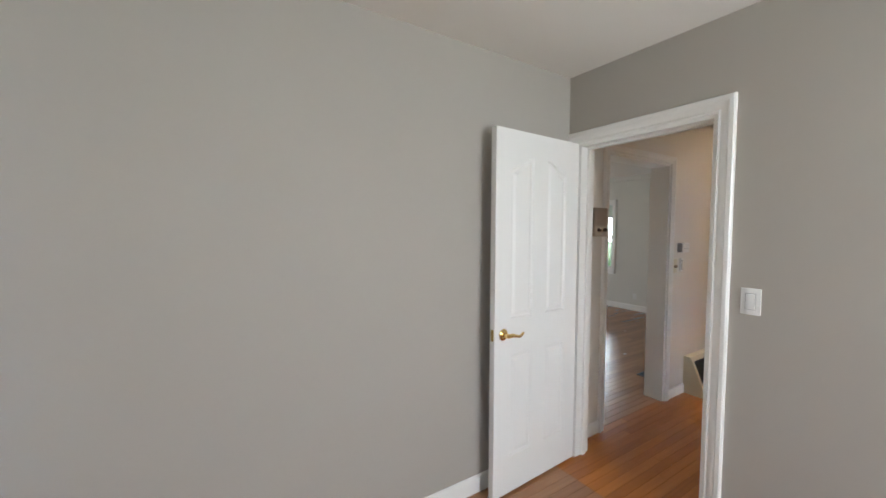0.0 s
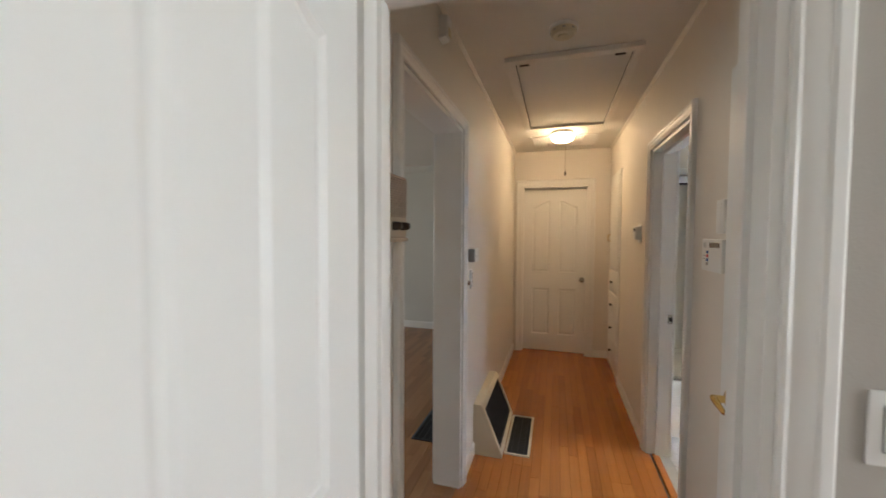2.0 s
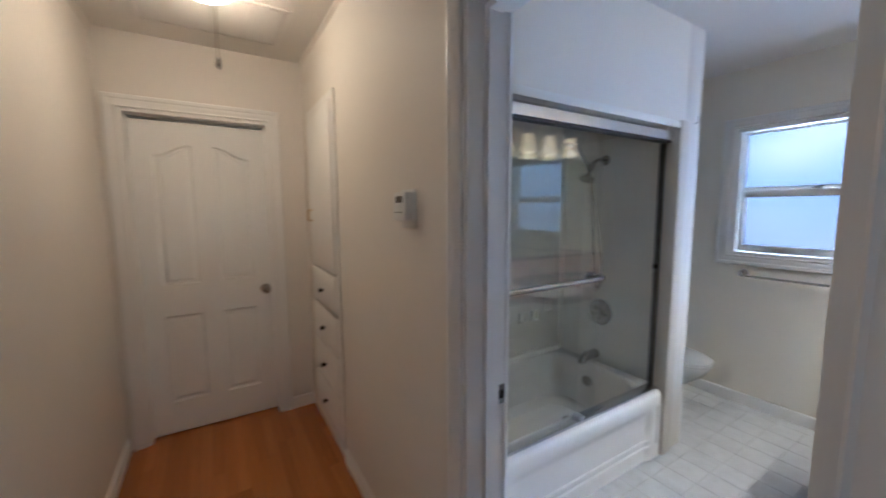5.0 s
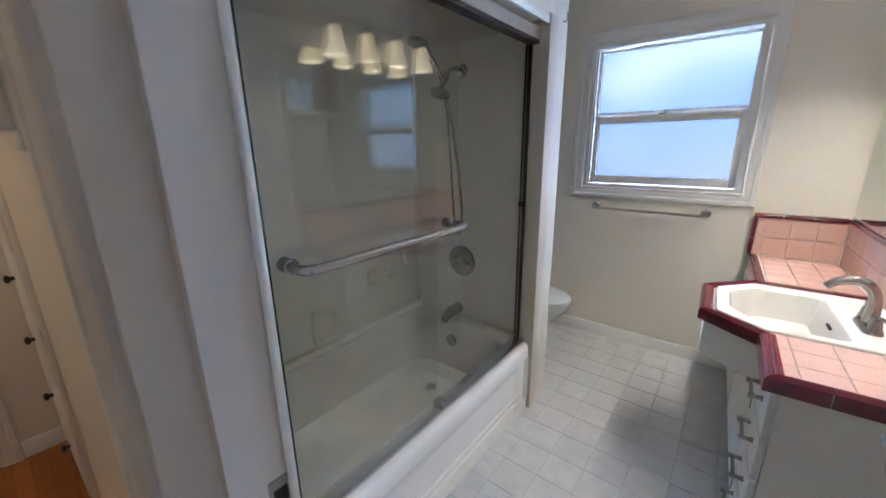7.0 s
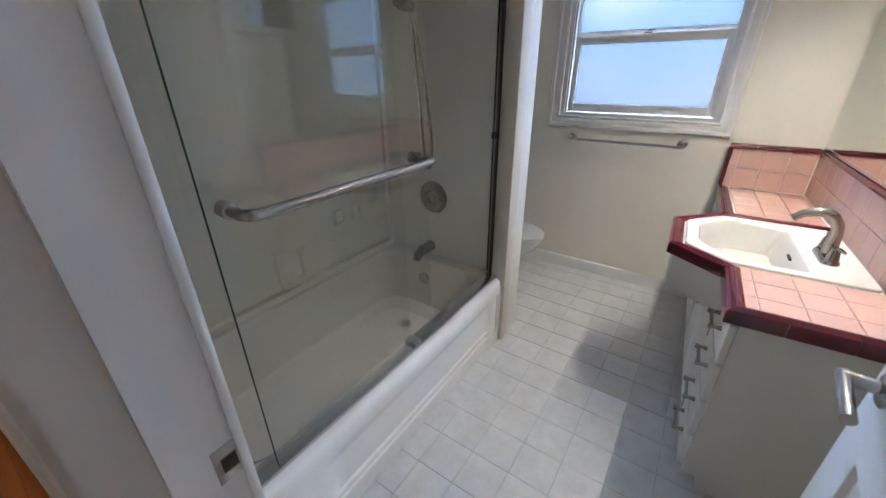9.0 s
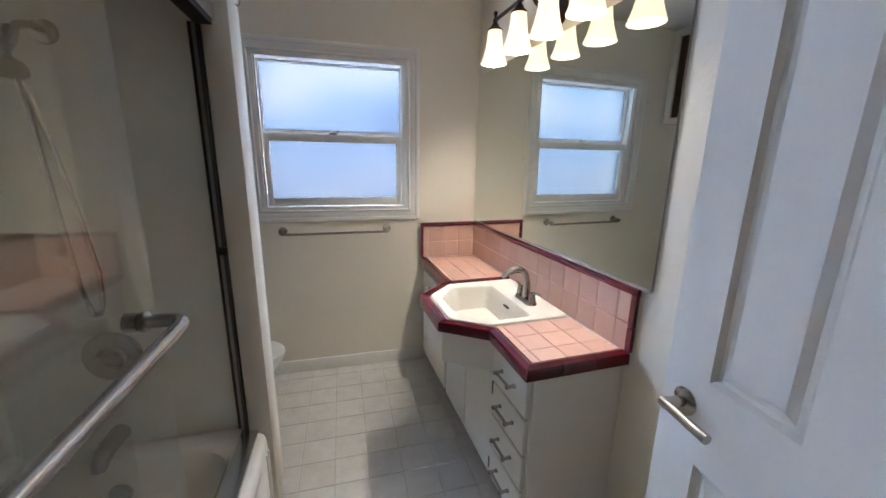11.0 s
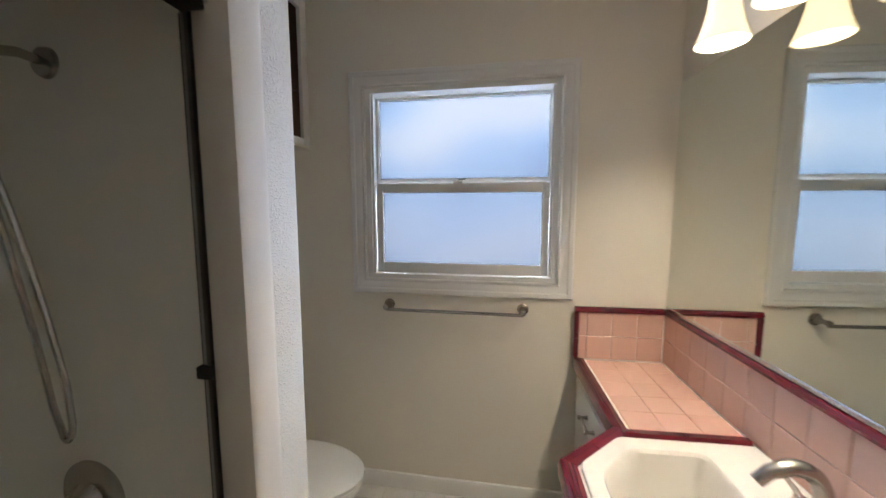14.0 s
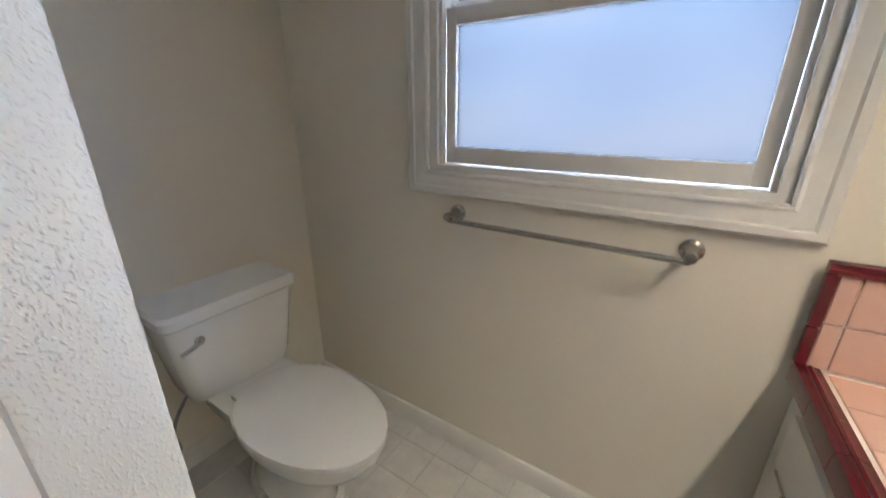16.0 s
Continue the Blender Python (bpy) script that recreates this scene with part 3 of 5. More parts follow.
setting("trim_end_casing", casing(lambda u, z, d: (5.785 - d, u, z), 0.368, 1.137, 0, 2.04, CASE), M_TRIM, "white moulded casing round the end door", "door casing")

bm = bmesh.new()
skirting(bm, (-1.75, BL), (BX, BL), (0, -1), 0.095)
skirting(bm, (BX, -2.35), (BX, 0.319), (-1, 0), 0.095)
skirting(bm, (-1.75, -2.35), (BX, -2.35), (0, 1), 0.095)
setting("baseboard_bedroom", bm, M_TRIM, "white baseboard along the bedroom walls", "baseboard")
bm = bmesh.new()
skirting(bm, (1.90, HL), (2.166, HL), (0, -1))
skirting(bm, (3.15, HL), (5.785, HL), (0, -1))
skirting(bm, (3.862, HR), (4.98, HR), (0, 1))
skirting(bm, (2.58, HR), (3.038, HR), (0, 1))
skirting(bm, (5.785, HR), (5.785, 0.294), (-1, 0))
setting("baseboard_hall", bm, M_TRIM, "white baseboard along the hall walls", "baseboard")
bm = bmesh.new()
skirting(bm, (6.45, 1.39), (6.45, 6.60), (-1, 0), 0.10)
skirting(bm, (3.17, 1.39), (6.45, 1.39), (0, 1), 0.10)
skirting(bm, (0.2, 6.60), (6.45, 6.60), (0, -1), 0.10)
setting("baseboard_living", bm, M_TRIM, "white baseboard along the living room walls", "baseboard")
bm = bmesh.new()
skirting(bm, (3.22, -2.56), (4.905, -2.56), (0, 1), 0.085)
skirting(bm, (4.905, -2.56), (4.905, -1.678), (-1, 0), 0.085)
skirting(bm, (4.905, -1.678), (4.075, -1.678), (0, -1), 0.085)
setting("baseboard_bath", bm, M_TRIM, "white baseboard along the bathroom walls", "baseboard")
bm = bmesh.new()
for y, s in ((HL, -1), (HR, 1)):
    prism(bm, [(y, 2.442), (y + s * 0.005, 2.443), (y + s * 0.015, 2.454), (y + s * 0.016, 2.46), (y, 2.46)], "x", 1.90, 5.785)
setting("trim_hall_crown", bm, M_HALL, "small painted cove moulding under the hall ceiling", "crown moulding")
bm = bmesh.new()
prism(bm, [(6.45, 2.39), (6.43, 2.395), (6.40, 2.45), (6.395, 2.47), (6.45, 2.47)], "y", 1.39, 6.60)
setting("trim_living_crown", bm, M_LIVING, "painted cove moulding under the living room ceiling", "crown moulding")


# ---- doors ----
def rosette_lever(parent, x, y, z, side, way, material, style):
    """A lever on its rose, on a leaf's face at y; side: +1 or -1 out of the face; way: the lever's run along x."""
    rose = bmesh.new()
    lathe(rose, [(0.030, 0), (0.032, 0.004), (0.026, 0.009), (0.012, 0.012), (0.012, 0.045)], pose(x, y, z, -90 * side, 0, 0))
    r = part("rose", rose, material, parent)
    bm = bmesh.new()
    o = y + side * 0.045
    if style == "scroll":
        tube(bm, [(x - way * 0.008, o, z), (x + way * 0.02, o + side * 0.006, z + 0.004), (x + way * 0.05, o + side * 0.004, z - 0.004), (x + way * 0.08, o, z - 0.012), (x + way * 0.102, o, z - 0.004), (x + way * 0.11, o, z + 0.008)], [0.010, 0.011, 0.009, 0.008, 0.007, 0.005], 10)
    elif style == "bar":
        tube(bm, [(x, o - side * 0.01, z), (x, o + side * 0.012, z)], 0.0125, 14)
        tube(bm, [(x - way * 0.010, o + side * 0.008, z), (x + way * 0.115, o + side * 0.008, z - 0.002)], 0.0105, 14)
    else:
        lathe(bm, [(0.010, -0.012), (0.012, 0), (0.024, 0.012), (0.027, 0.026), (0.020, 0.036), (0.0, 0.038)], pose(x, o, z, -90 * side, 0, 0), cap1=False)
    part("lever" if style != "knob" else "knob", bm, material, r)


def hinges(parent, material, y, zs):
    for z in zs:
        part("hinge", rod(bmesh.new(), (-0.004, y, z - 0.045), (-0.004, y, z + 0.045), 0.006), material, parent)


def panel_door(name, w, h, m, label, handle, material, face_sides, z=0.905, backset=0.062):
    d = thing(name, label, "door", m, kind="structure")
    part("leaf", door_leaf(w, h), M_DOOR, d)
    for side in face_sides:
        rosette_lever(d, w - backset, 0.036 if side > 0 else 0.0, z, side, -1, material, handle)
    part("latch_plate", boxes((w - 0.0005, w + 0.0015, 0.008, 0.028, z - 0.03, z + 0.03)), material, d)
    hinges(d, material, 0.0, (0.2, 1.0, 1.8))
    return d


panel_door("door_1", 0.696, 1.995, pose(1.746, 1.164, 0.012, 0, 0, 182.6), "white four-panel moulded door standing open, brass lever", "scroll", M_BRASS, (1,), 0.90)
panel_door("door_2", 0.70, 1.975, pose(3.047, -0.012, 0.012, 0, 0, 263.5), "white four-panel bathroom door standing open, nickel lever", "bar", M_NICKEL, (1,), 0.900, 0.067)
panel_door("door_3", 0.752, 1.985, pose(5.842, 1.128, 0.012, 0, 0, 270), "closed white four-panel door at the hall's end", "knob", M_NICKEL, (-1,), 0.895, 0.052)
panel_door("door_4", 0.63, 2.0, pose(1.93, HR + 0.004, 0.012, 0, 0, 0), "white four-panel door lying against the hall wall, brass lever", "scroll", M_BRASS, (1,), 0.90, 0.075)

for nm, x, y, z, m in (("strike_plate", 3.7805, 0.018, 0.907, M_NICKEL), ("strike_plate", 1.80, 0.3895, 0.90, M_BRASS)):
    s = thing(nm, "small metal strike plate let into the door jamb", "strike plate", pose(x, y, z))
    if m is M_NICKEL:
        part("plate", boxes((-0.0015, 0.0015, -0.028, 0.016, -0.030, 0.030), bevel=0.0006), m, s)
        part("latch_hole", boxes((-0.0025, 0.0, -0.014, 0.006, -0.013, 0.013)), M_BLACK, s)
    else:
        part("plate", boxes((-0.016, 0.028, -0.0015, 0.0015, -0.030, 0.030), bevel=0.0006), m, s)
        part("latch_hole", boxes((-0.006, 0.014, 0.0, 0.0025, -0.013, 0.013)), M_BLACK, s)


# ---- bathroom window ----
w1 = thing("window_1", "white double-hung window with two frosted panes", "window", pose(0, 0, 0), kind="structure")
part("window_casing", casing(lambda u, z, d: (u, -2.56 + d, z), 3.315, 4.22, 1.112, 2.018, CASE, True), M_TRIM, w1)
bm = boxes((3.313, 3.340, -2.70, -2.562, 1.11, 2.02), (4.195, 4.222, -2.70, -2.562, 1.11, 2.02), (3.340, 4.195, -2.70, -2.562, 1.994, 2.02), (3.340, 4.195, -2.70, -2.562, 1.11, 1.132))
box(bm, 3.340, 3.350, -2.60, -2.575, 1.132, 1.994)
box(bm, 4.185, 4.195, -2.60, -2.575, 1.132, 1.994)
part("window_frame", bm, M_TRIM, w1)


def sash(parent, x0, x1, z0, z1, y0, y1, stile, top, bottom, pane_mat, shadowless=True):
    s = part("sash", boxes((x0, x0 + stile, y0, y1, z0, z1), (x1 - stile, x1, y0, y1, z0, z1), (x0 + stile, x1 - stile, y0, y1, z1 - top, z1), (x0 + stile, x1 - stile, y0, y1, z0, z0 + bottom), bevel=0.002), M_TRIM, parent)
    ym = (y0 + y1) / 2
    p = part("pane", boxes((x0 + stile - 0.004, x1 - stile + 0.004, ym - 0.002, ym + 0.002, z0 + bottom - 0.004, z1 - top + 0.004)), pane_mat, s)
    p.visible_shadow = False
    return s


sash(w1, 3.340, 4.195, 1.565, 1.992, -2.668, -2.640, 0.016, 0.014, 0.036, M_FROST)
sash(w1, 3.350, 4.185, 1.134, 1.575, -2.630, -2.600, 0.034, 0.046, 0.050, M_FROST)
lk = part("sash_lock", boxes((3.755, 3.80, -2.626, -2.606, 1.575, 1.584), bevel=0.003), M_NICKEL, w1)
part("lock_arm", tube(bmesh.new(), [(3.775, -2.616, 1.584), (3.775, -2.616, 1.592), (3.74, -2.612, 1.594)], 0.004), M_NICKEL, lk)
part("sash_stop", boxes((3.351, 3.375, -2.600, -2.590, 1.50, 1.57), bevel=0.003), M_TRIM, w1)

# sky and haze beyond the frosted panes
# glows strongly and runs wide to brighten the bathroom
bd = setting("backdrop", boxes((2.35, 8.2, -3.78, -3.76, -0.05, 4.6)), M_SKYCARD, "glowing backdrop of hazy blue sky and cloud that lights the bathroom", "backdrop")

# ---- living room window ----
w2 = thing("window_2", "white triple window with raised cellular shades", "window", kind="structure")
part("window_casing", casing(lambda u, z, d: (6.45 - d, u, z), 3.91, 6.27, 0.706, 1.987, CASE, True), M_TRIM, w2)
part("window_frame", boxes((6.45, 6.59, 3.908, 3.93, 0.704, 1.99), (6.45, 6.59, 6.25, 6.272, 0.704, 1.99), (6.45, 6.59, 3.93, 6.25, 1.965, 1.99), (6.45, 6.59, 3.93, 6.25, 0.704, 0.728)), M_TRIM, w2)
for y in (4.425, 5.60):
    part("mullion", boxes((6.432, 6.59, y, y + 0.155, 0.728, 1.965), bevel=0.004), M_TRIM, w2)


def pane_x(parent, x, y0, y1, z0, z1):
    p = part("pane", boxes((x - 0.002, x + 0.002, y0, y1, z0, z1)), M_PANE, parent)
    p.visible_shadow = False


for y0, y1 in ((3.93, 4.425), (5.755, 6.25)):
    for z0, z1, x in ((1.325, 1.965, 6.55), (0.728, 1.365, 6.52)):
        s = part("sash", boxes((x - 0.015, x + 0.015, y0, y0 + 0.035, z0, z1), (x - 0.015, x + 0.015, y1 - 0.035, y1, z0, z1), (x - 0.015, x + 0.015, y0 + 0.035, y1 - 0.035, z1 - 0.035, z1), (x - 0.015, x + 0.015, y0 + 0.035, y1 - 0.035, z0, z0 + 0.035), bevel=0.002), M_TRIM, w2)
        pane_x(s, x, y0 + 0.03, y1 - 0.03, z0 + 0.03, z1 - 0.03)
    part("glazing_bar", boxes((6.54, 6.56, y0 + 0.035, y1 - 0.035, 1.615, 1.628)), M_TRIM, w2)
pane_x(w2, 6.55, 4.58, 5.60, 0.728, 1.965)
for y0, y1 in ((3.935, 4.42), (4.585, 5.595), (5.76, 6.245)):
    sh = thing("cellular_shade", "pale cellular window shade drawn up to the top", "window shade", group="shades in the triple window")
    bm = bmesh.new()
    pts = []
    for i in range(15):
        pts.append((6.475 + (0.012 if i % 2 else 0.0), 1.745 + i * 0.0155))
    back = [(6.515 - (p[0] - 6.475), p[1]) for p in pts]
    prism(bm, pts + back[::-1], "y", y0, y1)
    part("fabric", bm, M_BLIND, sh)
    part("bottom_rail", boxes((6.472, 6.520, y0, y1, 1.722, 1.745), bevel=0.003), M_GREYPLASTIC, sh)
    part("head_rail", boxes((6.470, 6.522, y0, y1, 1.962, 1.984)), M_PLASTIC, sh)

# ---- outdoors beyond the living room ----
setting("ground", boxes((-400, 400, -400, 400, -0.50, -0.42)), M_GRASS, "lawn around the house", "ground")
setting("road", boxes((16.0, 23.0, -60, 80, -0.42, -0.40)), M_ASPHALT, "pale asphalt street", "road")
setting("driveway", boxes((7.0, 16.0, -6.0, 8.6, -0.42, -0.405)), M_SIDING, "pale concrete drive", "pavement")
# glowing plane behind the house, brightens window and floor glare
setting("backdrop_glow", boxes((60, 60.2, -60, 80, -0.42, 26)), M_GLOWCARD, "glowing white backdrop for the overexposed distance, added to light the living room", "backdrop")
h = thing("house", "pale neighbouring house with a grey gabled roof", "house", pose(31, 7.5, -0.42))
part("wall", cells("y", -6, 6, 0, 7, 0, 2.8, [(-4, -2, 0.9, 2.1), (1, 3.6, 0.9, 2.1)]), M_SIDING, h)
part("roof", prism(bmesh.new(), [(-6.7, 2.7), (6.7, 2.7), (0, 5.2)], "x", -0.6, 7.6), M_ROOF, h)
for a, b in ((-4, -2), (1, 3.6)):
    wf = part("window", boxes((0.02, 0.10, a, a + 0.08, 0.9, 2.1), (0.02, 0.10, b - 0.08, b, 0.9, 2.1), (0.02, 0.10, a, b, 0.9, 0.98), (0.02, 0.10, a, b, 2.02, 2.1)), M_TRIM, h)
    part("pane", boxes((0.05, 0.06, a + 0.08, b - 0.08, 0.98, 2.02)), M_LCD, wf)
shrub = thing("shrub", "rounded green shrub under the living room window", "shrub", pose(8.3, 5.1, -0.42))
rng = random.Random(4)
bm = bmesh.new()
for _ in range(1500):
    u, v = rng.uniform(0, 2 * math.pi), rng.uniform(0.05, 1)
    r = rng.uniform(0.80, 1.06)
    c = Vector((r * 0.62 * math.sqrt(1 - v * v) * math.cos(u), r * 0.85 * math.sqrt(1 - v * v) * math.sin(u), 0.25 + r * 0.95 * v))
    q = Euler((rng.uniform(0, 6), rng.uniform(0, 6), rng.uniform(0, 6))).to_matrix()
    s = rng.uniform(0.03, 0.06)
    vs = [bm.verts.new(c + q @ Vector(p)) for p in ((-s, 0, 0), (0, -s * 0.4, 0.005), (s, 0, 0), (0, s * 0.4, 0.005))]
    bm.faces.new(vs)
part("crown", bm, M_LEAF, shrub)
part("trunk", tube(bmesh.new(), [(0, 0, 0), (0.03, 0.02, 0.4), (0.0, 0.05, 0.75)], [0.04, 0.03, 0.015]), M_WOODBROWN, shrub)
bn = thing("wheeled_bin", "dark blue wheeled bin on the drive", "bin", pose(9.6, 4.55, -0.405))
part("body", rings(bmesh.new(), [[(-0.24, -0.24, 0.05), (0.24, -0.24, 0.05), (0.24, 0.24, 0.05), (-0.24, 0.24, 0.05)], [(-0.30, -0.29, 1.0), (0.30, -0.29, 1.0), (0.30, 0.29, 1.0), (-0.30, 0.29, 1.0)]]), M_BIN, bn)
part("lid", boxes((-0.33, 0.33, -0.31, 0.31, 1.0, 1.06), bevel=0.02), M_BIN, bn)
for y in (-0.2, 0.2):
    part("wheel", lathe(bmesh.new(), [(0.1, 0), (0.1, 0.05)], pose(0.2, y, 0.1, 90, 0, 0)), M_BLACK, bn)

# ---- bedroom fittings ----
def plate(name, label, m, w, h, t=0.006, material=None):
    s = thing(name, label, "switch", m)
    part("plate", boxes((-w / 2, w / 2, -t, 0, -h / 2, h / 2), bevel=0.002), material or M_PLASTIC, s)
    return s


s = plate("light_switch", "white rocker light switch on the bedroom wall", pose(BX, 0.241, 1.165, 0, 0, -90), 0.072, 0.115)
part("rocker", boxes((-0.017, 0.017, -0.010, -0.004, -0.034, 0.034), bevel=0.002), M_PLASTIC, s)
part("rocker_gap", boxes((-0.019, 0.019, -0.0068, -0.006, -0.036, 0.036)), M_GREYPLASTIC, s)

# ---- hall fittings ----
s = plate("dimmer_switch", "ivory dimmer plate with a round knob", pose(3.205, HL, 1.168, 0, 0, 0), 0.072, 0.118, 0.006, M_IVORY)
part("knob", lathe(bmesh.new(), [(0.013, 0), (0.013, 0.012), (0.011, 0.02), (0, 0.021)], pose(0, -0.006, -0.004, 90, 0, 0), cap1=False), M_TAN, s)
s = thing("remote_cradle", "narrow white remote control in a wall cradle", "remote control", pose(3.312, HL, 1.175))
part("cradle", boxes((-0.019, 0.019, -0.012, 0, -0.058, 0.058), bevel=0.003), M_PLASTIC, s)
for i in range(7):
    part("button", boxes((-0.011, 0.011, -0.0145, -0.011, 0.033 - i * 0.013, 0.040 - i * 0.013), bevel=0.001), M_GREYPLASTIC, s)
s = thing("co_detector", "white boxy alarm unit with a grey side, on the hall wall", "alarm", pose(3.308, HL, 1.325))
part("body", boxes((-0.062, 0.062, -0.046, 0, -0.042, 0.042), bevel=0.012), M_PLASTIC, s)
part("side_cap", boxes((-0.066, -0.052, -0.042, -0.001, -0.040, 0.040), bevel=0.008), M_GREYPLASTIC, s)
for i in range(3):
    part("slot", boxes((0.018, 0.042, -0.0468, -0.045, 0.004 + i * 0.010, 0.007 + i * 0.010)), M_GREYPLASTIC, s)
part("label_strip", boxes((-0.03, 0.05, -0.0468, -0.045, -0.008, -0.006)), M_GREYPLASTIC, s)

s = thing("wall_intercom", "tan wall intercom with a louvred speaker and two dark knobs", "intercom", pose(2.070, HL, 1.528))
part("case", boxes((-0.072, 0.072, -0.056, 0, -0.098, 0.098), bevel=0.005), M_TAN, s)
part("control_panel", boxes((-0.066, 0.066, -0.059, -0.050, -0.084, -0.026), bevel=0.003), M_TANLIGHT, s)
for i in range(17):
    part("louvre", boxes((-0.064, 0.066, -0.061, -0.054, -0.020 + i * 0.0067, -0.0165 + i * 0.0067)), M_TAN, s)
for x in (-0.030, 0.028):
    part("knob", lathe(bmesh.new(), [(0.013, 0), (0.012, 0.018), (0.009, 0.026), (0, 0.027)], pose(x, -0.058, -0.052, 90, 0, 0), cap1=False), M_BRONZE, s)
part("lower_lip", boxes((-0.070, 0.070, -0.064, -0.050, -0.098, -0.087), bevel=0.003), M_TANLIGHT, s)

s = thing("motion_sensor", "small white motion sensor high on the hall wall", "sensor", pose(2.672, HL, 2.355))
part("body", rings(bmesh.new(), [[(-0.030, 0, -0.05), (0.030, 0, -0.05), (0.030, 0, 0.05), (-0.030, 0, 0.05)], [(-0.028, -0.034, -0.042), (0.028, -0.034, -0.042), (0.028, -0.040, 0.048), (-0.028, -0.040, 0.048)], [(-0.020, -0.040, -0.03), (0.020, -0.040, -0.03), (0.020, -0.045, 0.042), (-0.020, -0.045, 0.042)]]), M_PLASTIC, s)
part("lens", boxes((-0.018, 0.018, -0.046, -0.040, -0.036, 0.0), bevel=0.003), M_IVORY, s)

s = thing("smoke_detector", "round off-white smoke detector on the hall ceiling", "smoke detector", pose(3.0, 0.715, 2.46, 180))
part("base", lathe(bmesh.new(), [(0.070, 0), (0.070, 0.012), (0.064, 0.016)]), M_PLASTIC, s)
part("body", lathe(bmesh.new(), [(0.062, 0.014), (0.060, 0.032), (0.050, 0.042), (0.028, 0.044), (0.026, 0.048), (0, 0.048)], cap1=False), M_IVORY, s)
for i in range(8):
    part("vent_slot", box(bmesh.new(), 0.046, 0.0615, -0.008, 0.008, 0.024, 0.029), M_GREYPLASTIC, s).matrix_local = pose(0, 0, 0, 0, 0, i * 45)

s = thing("keypad", "white alarm keypad with a dark display and coloured buttons", "keypad", pose(2.714, HR, 1.377, 0, 0, 180))
part("body", boxes((-0.095, 0.095, -0.030, 0, -0.062, 0.062), bevel=0.005), M_PLASTIC, s)
part("display", boxes((-0.015, 0.075, -0.0315, -0.029, 0.030, 0.049)), M_LCD, s).matrix_local = pose(0, 0, 0)
for i, mt in enumerate((M_BLUE, M_RED, M_BLUE, M_GREYPLASTIC)):
    part("button", boxes((-0.042, -0.026, -0.033, -0.029, 0.006 - i * 0.015, 0.017 - i * 0.015), bevel=0.001), mt, s)
for i in range(4):
    part("speaker_slot", boxes((-0.075, -0.050, -0.0312, -0.029, 0.030 + i * 0.005, 0.0325 + i * 0.005)), M_GREYPLASTIC, s)
for i in range(2):
    part("label_strip", boxes((-0.080, -0.055, -0.0312, -0.029, -0.004 - i * 0.012, -0.002 - i * 0.012)), M_GREYPLASTIC, s)
s = thing("alarm_siren", "slim white siren box above the keypad", "siren", pose(2.662, HR, 1.522, 0, 0, 180))
part("body", boxes((-0.034, 0.034, -0.024, 0, -0.062, 0.062), bevel=0.005), M_PLASTIC, s)
for i in range(7):
    part("rib", boxes((-0.026, 0.014, -0.026, -0.023, -0.030 + i * 0.012, -0.026 + i * 0.012)), M_PLASTIC, s)

s = thing("thermostat", "white boxy thermostat on a wall plate", "thermostat", pose(4.13, HR, 1.46, 0, 0, 180))
part("backplate", boxes((-0.052, 0.052, -0.008, 0, -0.066, 0.066), bevel=0.002), M_PLASTIC, s)
part("body", boxes((-0.046, 0.046, -0.042, -0.006, -0.040, 0.056), bevel=0.008), M_PLASTIC, s)
part("display", boxes((-0.02, 0.032, -0.0435, -0.040, 0.020, 0.042)), M_LCD, s)
part("lever", boxes((-0.03, 0.03, -0.0435, -0.040, -0.014, -0.010)), M_GREYPLASTIC, s)


def grille_slats(parent, x0, x1, y0, y1, z, n, along, material, t=0.004):
    for i in range(n):
        f = (i + 0.5) / n
        if along == "x":
            y = y0 + (y1 - y0) * f
            part("slat", boxes((x0, x1, y - t / 2, y + t / 2, z - 0.005, z)), material, parent)
        else:
            x = x0 + (x1 - x0) * f
            part("slat", boxes((x - t / 2, x + t / 2, y0, y1, z - 0.005, z)), material, parent)


def floor_register(label, x0, x1, y0, y1, frame_mat):
    f = thing("floor_register", label, "floor vent", group="floor registers")
    b = 0.016
    part("frame", boxes((x0, x1, y0, y0 + b, 0, 0.008), (x0, x1, y1 - b, y1, 0, 0.008), (x0, x0 + b, y0 + b, y1 - b, 0, 0.008), (x1 - b, x1, y0 + b, y1 - b, 0, 0.008), bevel=0.002), frame_mat, f)
    part("well", boxes((x0 + b, x1 - b, y0 + b, y1 - b, 0.0005, 0.0015)), M_BLACK, f)
    grille_slats(f, x0 + b, x1 - b, y0 + b, y1 - b, 0.0065, int((x1 - x0) / 0.022), "y", M_DARKMETAL)
    for i in range(1, 4):
        y = y0 + (y1 - y0) * i / 4
        part("cross_bar", boxes((x0 + b, x1 - b, y - 0.0015, y + 0.0015, 0.0015, 0.0072)), M_DARKMETAL, f)
    return f


floor_register("ivory-framed dark floor register on the hall floor", 3.490, 4.042, 0.875, 1.040, M_IVORY)
floor_register("dark metal floor register on the living room floor", 3.476, 3.962, 1.525, 1.692, M_DARKMETAL)

s = thing("wall_register", "ivory wedge-shaped wall register with a dark mesh grille", "wall vent", pose(3.745, HL - 0.002, 0))
prof = [(0.0, 0.0), (-0.190, 0.0), (-0.190, 0.016), (-0.066, 0.318), (-0.052, 0.334), (0.0, 0.334)]
bm = bmesh.new()
prism(bm, prof, "x", -0.315, -0.283)
prism(bm, prof, "x", 0.283, 0.315)
prism(bm, [(0.0, 0.30), (-0.075, 0.30), (-0.066, 0.318), (-0.052, 0.334), (0.0, 0.334)], "x", -0.283, 0.283)
